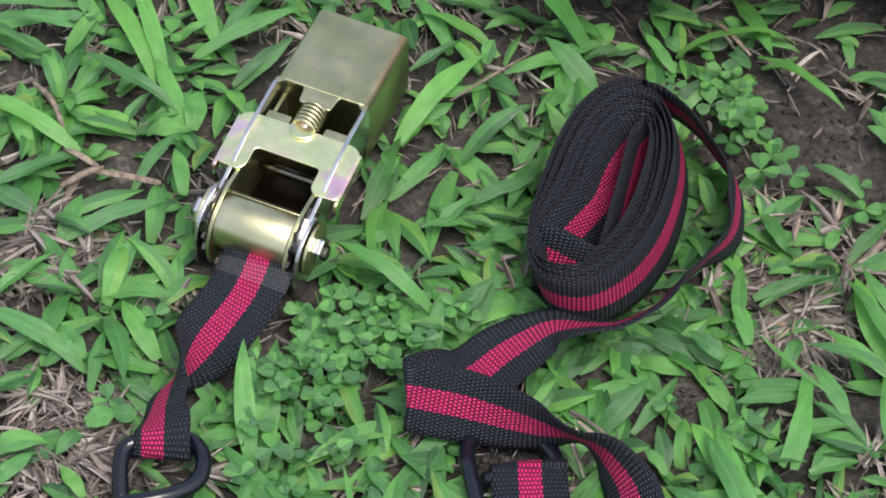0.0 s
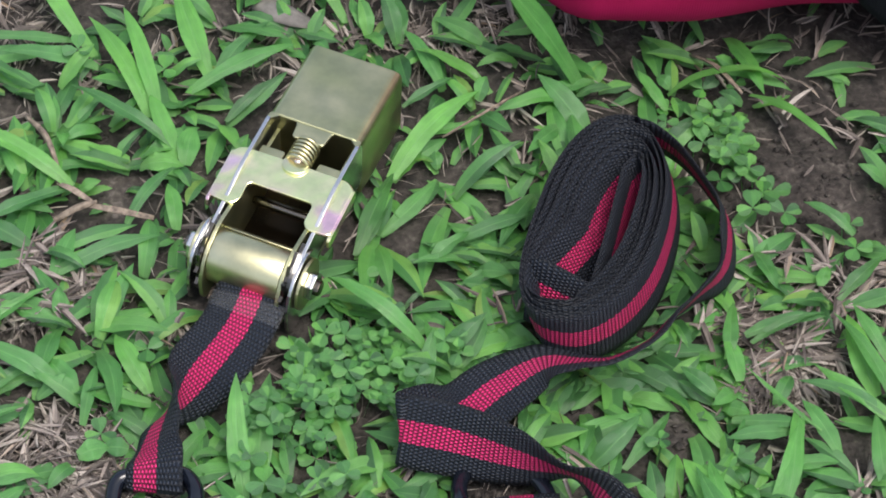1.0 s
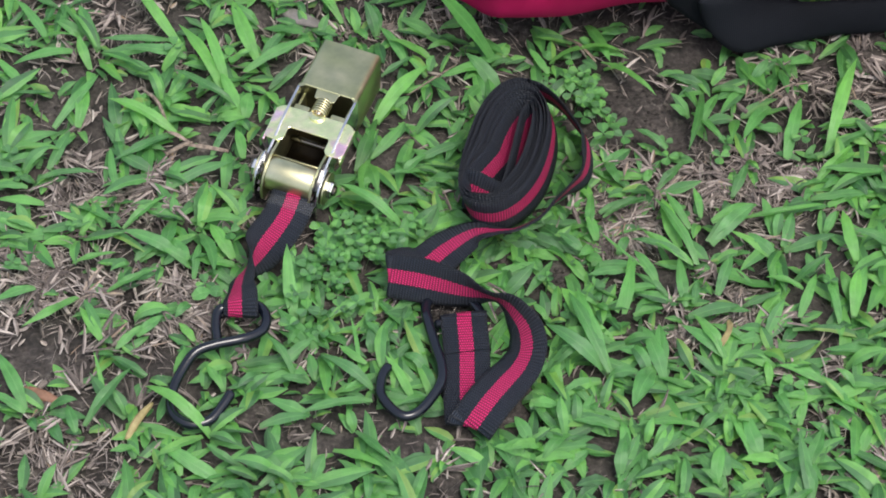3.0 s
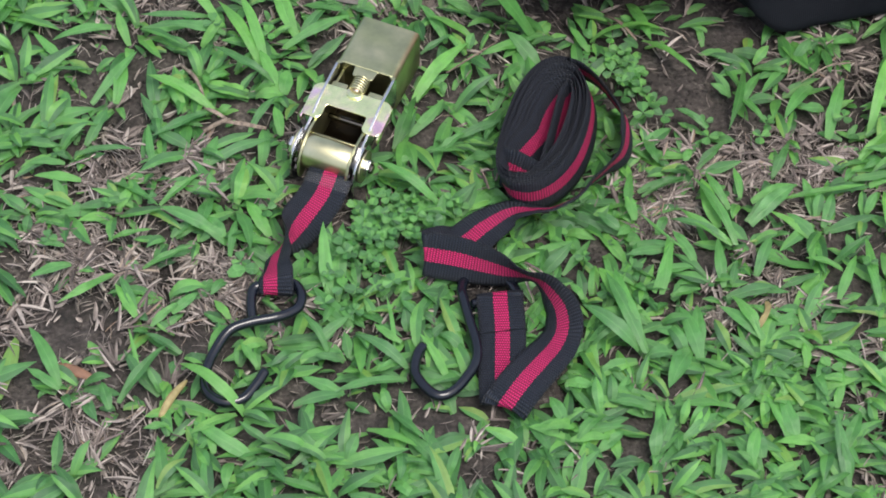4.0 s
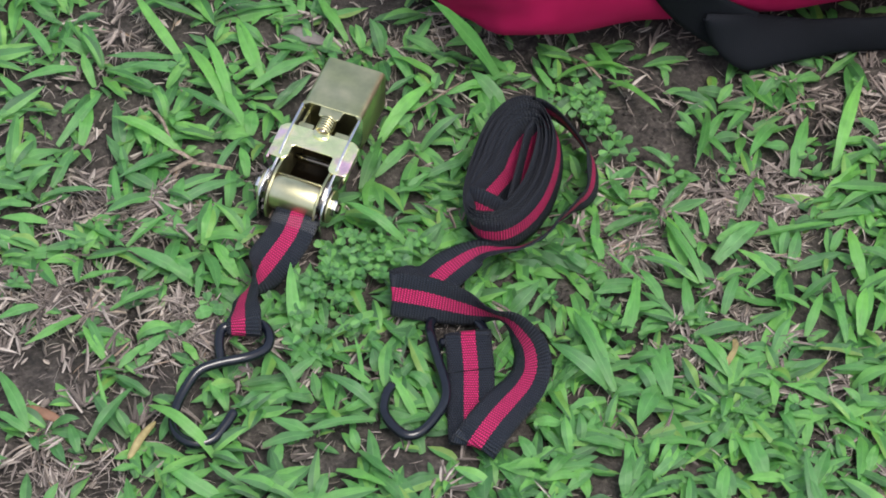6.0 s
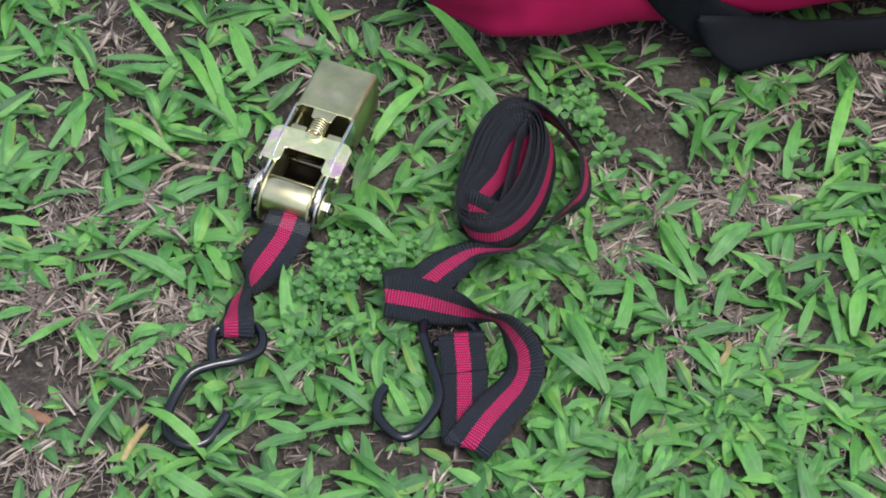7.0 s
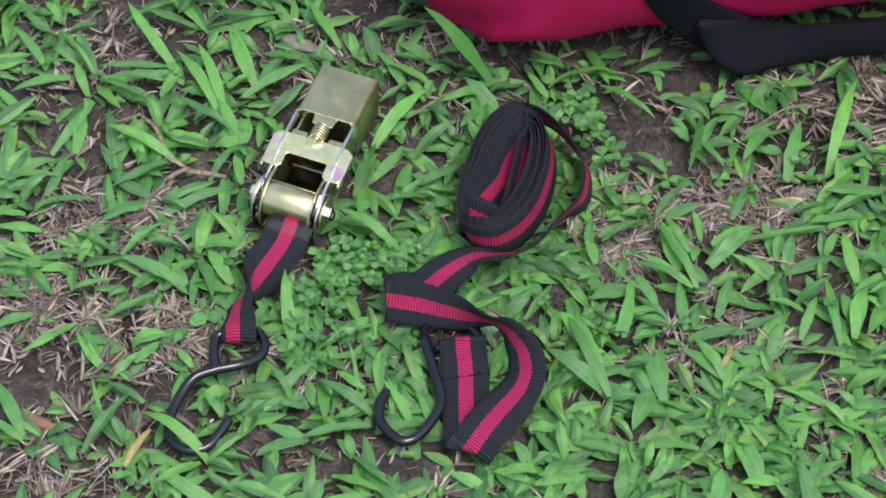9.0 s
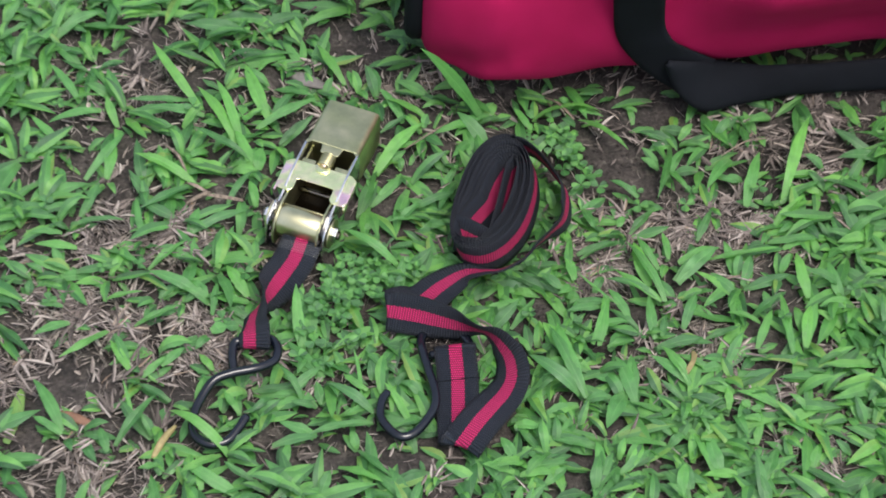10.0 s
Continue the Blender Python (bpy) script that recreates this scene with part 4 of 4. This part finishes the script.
LEAVES_E = [(0.143, -0.022, 101, 29, 5.7), (0.147, -0.020, 77, 13, 4.4), (0.147, 0.008, 157, 33, 5.7), (0.160, -0.014, 72, 25, 6.3), (0.173, -0.021, 16, 21, 5.7), (0.193, 0.011, 131, 21, 5.7), (0.233, -0.022, 82, 29, 7.0), (-0.212, 0.044, 179, 18, 5.1), (-0.207, 0.050, 12, 31, 5.1), (-0.202, 0.033, -176, 24, 5.1), (-0.202, 0.057, 63, 26, 6.3), (-0.184, 0.032, -30, 30, 5.7), (-0.164, 0.044, 106, 27, 4.4), (-0.136, 0.046, 33, 37, 7.0), (-0.136, 0.044, 77, 21, 6.3), (-0.010, 0.061, 41, 18, 6.3), (0.004, 0.063, -175, 19, 5.7), (0.093, 0.028, 94, 22, 5.1)]
LEAVES_F = [(0.100, 0.036, 29, 26, 5.1), (0.147, 0.030, 128, 25, 5.7), (0.153, 0.038, 95, 19, 4.4), (0.159, 0.035, 22, 26, 7.0), (0.171, 0.053, 66, 23, 5.7), (0.198, 0.042, 18, 25, 4.4), (0.216, 0.062, 47, 33, 5.7), (0.223, 0.049, 22, 26, 5.7), (-0.220, 0.114, 140, 26, 5.1), (-0.216, 0.078, 88, 15, 6.3), (-0.204, 0.111, -170, 24, 4.4), (-0.202, 0.086, 54, 40, 5.7), (-0.189, 0.087, 82, 28, 7.0), (-0.135, 0.085, 151, 41, 8.2), (-0.135, 0.085, -141, 38, 7.0), (-0.112, 0.119, 116, 47, 7.6), (-0.109, 0.121, 110, 45, 6.3), (-0.100, 0.105, 158, 44, 7.0)]
LEAVES_G = [(-0.029, 0.118, 67, 22, 5.1), (-0.013, 0.119, 12, 19, 5.7), (0.025, 0.094, -120, 27, 5.7), (0.125, 0.084, -172, 30, 4.4), (0.136, 0.085, 142, 20, 5.1), (0.151, 0.097, 57, 29, 6.3), (0.151, 0.112, -55, 30, 5.1), (0.195, 0.118, -128, 31, 6.3), (0.201, 0.102, -165, 13, 5.7), (0.203, 0.082, 81, 38, 7.0), (0.223, 0.084, 34, 29, 7.0), (0.225, 0.085, 76, 63, 7.0), (-0.211, 0.148, 123, 34, 5.1), (-0.195, 0.142, -165, 35, 5.1), (-0.191, 0.155, 113, 15, 5.1), (-0.142, 0.153, -168, 38, 5.7), (-0.135, 0.146, 134, 57, 7.0), (-0.133, 0.141, -176, 33, 6.3)]
LEAVES_H = [(-0.099, 0.132, 26, 40, 6.3), (-0.093, 0.140, 117, 43, 8.2), (-0.091, 0.138, 66, 32, 7.0), (-0.046, 0.170, 130, 34, 7.0), (-0.040, 0.168, 115, 13, 5.1), (-0.023, 0.131, 29, 21, 5.1), (-0.009, 0.140, 115, 29, 5.7), (0.034, 0.127, -125, 19, 5.1), (0.037, 0.142, -147, 30, 7.0), (0.044, 0.151, 100, 20, 5.7), (0.045, 0.149, -145, 29, 5.7), (0.060, 0.139, 114, 33, 5.7), (0.064, 0.152, 79, 32, 5.1), (0.071, 0.137, 127, 19, 5.1), (0.101, 0.147, 24, 38, 5.7), (0.101, 0.147, -35, 39, 5.1), (0.140, 0.159, -12, 29, 5.1), (0.157, 0.126, -95, 46, 4.7)]
LEAVES_I = [(0.162, 0.160, 118, 20, 4.4), (0.204, 0.133, 121, 32, 6.3), (0.213, 0.143, 100, 25, 5.1)]
LEAVES_J = [(0.150, 0.006, 114, 45, 7.0), (0.148, 0.006, 153, 33, 7.0), (0.156, 0.022, 49, 33, 7.0), (0.175, 0.038, 1, 45, 5.0), (0.192, 0.009, 134, 29, 5.0), (0.102, -0.066, 119, 49, 8.0), (0.162, -0.053, 118, 27, 8.0), (0.144, -0.029, 4, 27, 7.5), (0.113, 0.001, -161, 22, 6.0), (0.096, 0.020, 100, 18, 6.0), (0.128, -0.007, 118, 22, 6.0), (0.232, -0.025, 90, 28, 7.0), (0.236, 0.012, 108, 30, 7.0), (0.130, -0.069, 105, 32, 8.0), (0.161, -0.011, 72, 20, 6.0), (0.214, 0.053, -2, 31, 6.0), (0.206, -0.008, 163, 20, 5.0), (0.223, -0.025, 97, 36, 5.0), (0.110, -0.028, 77, 35, 6.0)]
LEAVES_K = [(-0.025, 0.097, 63, 47, 8.0), (0.008, 0.140, 144, 31, 7.0), (-0.001, 0.072, 16, 26, 6.0), (0.125, -0.061, -119, 29, 9.0), (0.107, -0.101, 171, 24, 6.5), (0.178, -0.116, 113, 25, 8.0), (0.190, -0.092, 88, 26, 5.5), (0.154, -0.132, 87, 21, 7.0), (0.211, -0.070, -45, 24, 7.0), (0.124, -0.116, 54, 19, 6.0), (0.108, -0.122, 93, 19, 6.0), (0.158, 0.020, 47, 34, 8.0), (0.098, 0.039, 22, 27, 6.0), (0.202, 0.081, 82, 29, 7.0), (0.218, 0.069, 32, 26, 7.0), (0.233, 0.117, 74, 22, 7.0)]
LEAVES_L = [(-0.101, 0.100, 111, 28, 7.0), (-0.114, 0.070, 68, 27, 4.5), (-0.097, 0.069, 96, 18, 6.0), (-0.097, 0.098, 90, 16, 8.0), (0.102, 0.075, -65, 17, 6.0), (0.124, 0.062, 76, 8, 5.0), (0.086, 0.027, 174, 20, 6.0), (0.095, -0.039, 134, 29, 9.0), (0.109, -0.014, 6, 18, 7.0)]
LEAVES_M = [(0.141, 0.017, 111, 31, 8.0), (0.115, -0.029, 18, 16, 7.0), (-0.132, 0.025, 160, 15, 7.0), (-0.131, 0.025, -106, 22, 8.0), (-0.122, -0.002, 128, 16, 8.0), (-0.098, 0.000, 126, 24, 8.0), (-0.097, -0.004, -177, 21, 8.0), (-0.118, -0.026, 24, 10, 7.0), (-0.102, -0.022, 180, 8, 6.0)]

SINGLE_LEAVES = LEAVES_A + LEAVES_B + LEAVES_C + LEAVES_D + LEAVES_E + LEAVES_F + LEAVES_G + LEAVES_H + LEAVES_I + LEAVES_J + LEAVES_K + LEAVES_L + LEAVES_M
SINGLED = np.array([(x + f * reach / 1000 * math.cos(radians(az)), y + f * reach / 1000 * math.sin(radians(az))) for x, y, az, reach, width in SINGLE_LEAVES for f in (0.1, 0.5, 0.9)])
build_grass()


def leaf(x, y, az, length, width, rise, droop, parent, z0=None, check=False, roll=None):
    g = Leaves()
    if not g.blade(x, y, az, length, width, rise, droop, GRASS_RNG.uniform(-0.35, 0.35), 10, GRASS_RNG.uniform(0.02, 0.26), check, z0, 0.45, roll):
        return None
    o = np.array([x, y, 0.0])
    ob = new("leaf", creased(mesh_of("leaf", [tuple(np.array(v) - o) for v in g.v], g.f, LEAF, True, g.uv), g.uv))
    ob.parent = parent
    return ob


def build_tufts():
    """Leaves whose bases stand close together make one tuft."""
    r, tufts = GRASS_RNG, []
    for x, y, az, reach, width in SINGLE_LEAVES:
        for t in tufts:
            if math.hypot(t[0][0] - x, t[0][1] - y) < 0.014:
                t.append((x, y, az, reach, width))
                break
        else:
            tufts.append([(x, y, az, reach, width)])
    for t in tufts:
        x0, y0 = t[0][:2]
        ob = thing("grass_tuft", "tuft of broad glossy green grass leaves in the lawn", "grass", Matrix.Translation((x0, y0, 0)), "broad grass tufts")
        made = 0
        for x, y, az, reach, width in t:
            rise = r.uniform(0.30, 0.6)
            for start in (rise, 0.9):
                child = leaf(x, y, radians(az), reach / 1000 * (1.03 + 0.1 * start), width / 1000, start, start * 1.6, ob, 0.007, True)
                if child:
                    child.location = (x - x0, y - y0, 0)
                    made += 1
                    break
        if not made:
            bpy.data.objects.remove(ob)


build_tufts()


def single_tuft(label, rows, roll=None):
    x0, y0 = rows[0][:2]
    ob = thing("grass_tuft", label, "grass", Matrix.Translation((x0, y0, 0)), "broad grass tufts")
    for x, y, az, length, width, rise, droop, z0 in rows:
        child = leaf(x, y, radians(az), length, width, rise, droop, ob, z0, False, roll)
        child.location = (x - x0, y - y0, 0)


single_tuft("green grass leaf leaning against the crimson bag", [(0.0417, 0.1460, 172, 0.078, 0.0090, 1.12, 0.25, 0.003)], -0.8)
single_tuft("short grass leaves standing up before the bag", [(0.0850, 0.1750, 178, 0.054, 0.0072, 1.12, 0.20, 0.003), (0.0719, 0.1480, 11, 0.052, 0.0055, 0.9, 1.9, 0.003)], -0.5)
single_tuft("long grass leaf standing before the short strap", [(-0.0630, -0.0379, 105, 0.044, 0.0072, 0.55, 0.35, 0.003)])
single_tuft("grass leaf arching over the black hook", [(-0.1025, -0.1120, 143, 0.050, 0.0066, 0.95, 1.75, 0.005)])
single_tuft("narrow grass leaf growing up through the hook", [(0.0005, -0.0869, 116, 0.031, 0.0050, 0.5, 0.4, 0.003)])
single_tuft("bright green grass runner lying on the litter", [(0.1220, -0.0000, 144, 0.034, 0.0022, 0.15, 0.2, 0.010)])
single_tuft("pale upright grass stalks in the lawn", [(-0.1578, -0.0931, 104, 0.030, 0.0024, 0.35, 0.2, 0.004), (-0.0283, -0.0688, 94, 0.032, 0.0024, 0.35, 0.2, 0.004)])


# ---- single dry scraps ----
def scrap(name, label, category, rows, width, thick, mat=None):
    rows = spline([[x, y, z] + across_vector(az, el) for x, y, z, az, el in rows], 6)
    taper = [0.25 + 0.75 * math.sin(math.pi * min(1.0, 0.12 + 0.86 * i / (len(rows) - 1))) ** 0.6 for i in range(len(rows))]
    ob = new(name, ribbon(name, rows[:, :3], rows[:, 3:], width, thick, mat or STRAW, 4, 0.0006, taper))
    return tagged(ob, label, category)


OCHRE = plain_material("ochre_leaf", (0.15, 0.118, 0.045), (0.27, 0.225, 0.10), 220, 0.7, 0.4)
RUST = plain_material("rust_leaf", (0.10, 0.05, 0.03), (0.20, 0.10, 0.06), 180, 0.75, 0.4)
GREY = plain_material("grey_leaf", (0.05, 0.046, 0.043), (0.15, 0.138, 0.128), 160, 0.8, 0.6, 0.0015)
TAN = plain_material("tan_straw", (0.055, 0.040, 0.030), (0.24, 0.19, 0.145), 420, 0.75, 0.5)
scrap("straw", "dry tan straw leaning on green grass", "straw", [(0.0800, 0.1660, 0.006, 200, 20), (0.0880, 0.1540, 0.014, 200, 20), (0.0970, 0.1390, 0.017, 200, 20)], 0.0026, 0.0006, TAN)
scrap("dry_stalk", "dry forked straw stalk lying on the litter", "dry stalk", [(-0.1050, 0.0730, 0.008, 90, 20), (-0.1190, 0.0740, 0.010, 90, 20), (-0.1290, 0.0760, 0.009, 80, 20)], 0.0024, 0.0012, TAN)
scrap("dry_leaf", "split brown straw sheath beside the forked stalk", "dry leaf", [(-0.1390, 0.0700, 0.007, 70, 30), (-0.1310, 0.0740, 0.010, 80, 20), (-0.1250, 0.0770, 0.010, 90, 10)], 0.0026, 0.0007, TAN)
scrap("dry_leaf", "curled brown straw strip hanging over green leaves", "dry leaf", [(-0.1550, 0.1150, 0.008, 20, 20), (-0.1460, 0.1030, 0.012, 20, 20), (-0.1390, 0.0880, 0.009, 10, 20)], 0.0022, 0.0006, TAN)
scrap("dry_leaf", "curled yellow-brown dead leaf strip on the soil", "dry leaf", [(-0.1450, -0.1160, 0.006, 150, 25), (-0.1400, -0.1060, 0.010, 150, 25), (-0.1335, -0.0950, 0.009, 150, 25)], 0.0042, 0.0006, OCHRE)
scrap("dead_leaf", "grey weathered scrap of dead leaf near the ratchet handle", "dead leaf", [(-0.0800, 0.1790, 0.006, 80, 5), (-0.0700, 0.1720, 0.008, 80, 12), (-0.0580, 0.1690, 0.006, 80, 5)], 0.0085, 0.0008, GREY)
scrap("dead_leaf", "flat reddish-brown dead leaf on bare soil", "dead leaf", [(-0.2030, -0.0860, 0.005, 70, 10), (-0.1920, -0.0900, 0.007, 70, 10), (-0.1800, -0.0940, 0.005, 70, 10)], 0.006, 0.0007, RUST)
scrap("dry_leaf", "small yellow-brown dead leaf between grass blades", "dry leaf", [(0.1600, -0.0480, 0.009, 30, 25), (0.1645, -0.0400, 0.013, 20, 30), (0.1650, -0.0310, 0.009, -10, -10)], 0.0038, 0.0006, OCHRE)
scrap("straw", "long thin pale straw lying over the grass", "straw", [(0.1880, 0.1150, 0.014, 120, 10), (0.2030, 0.1240, 0.018, 120, 10), (0.2180, 0.1290, 0.016, 110, 10)], 0.0010, 0.0007, TAN)
scrap("straw", "thin pale straw lying behind the ratchet", "straw", [(-0.0080, 0.1120, 0.014, 130, 10), (0.0080, 0.1230, 0.018, 130, 10), (0.0190, 0.1340, 0.016, 130, 10)], 0.0010, 0.0007, TAN)
scrap("straw", "short forked straw beside the dry stalk", "straw", [(-0.1270, 0.0770, 0.010, 40, 10), (-0.1340, 0.0810, 0.011, 40, 10), (-0.1400, 0.0850, 0.009, 40, 10)], 0.0022, 0.0009, TAN)
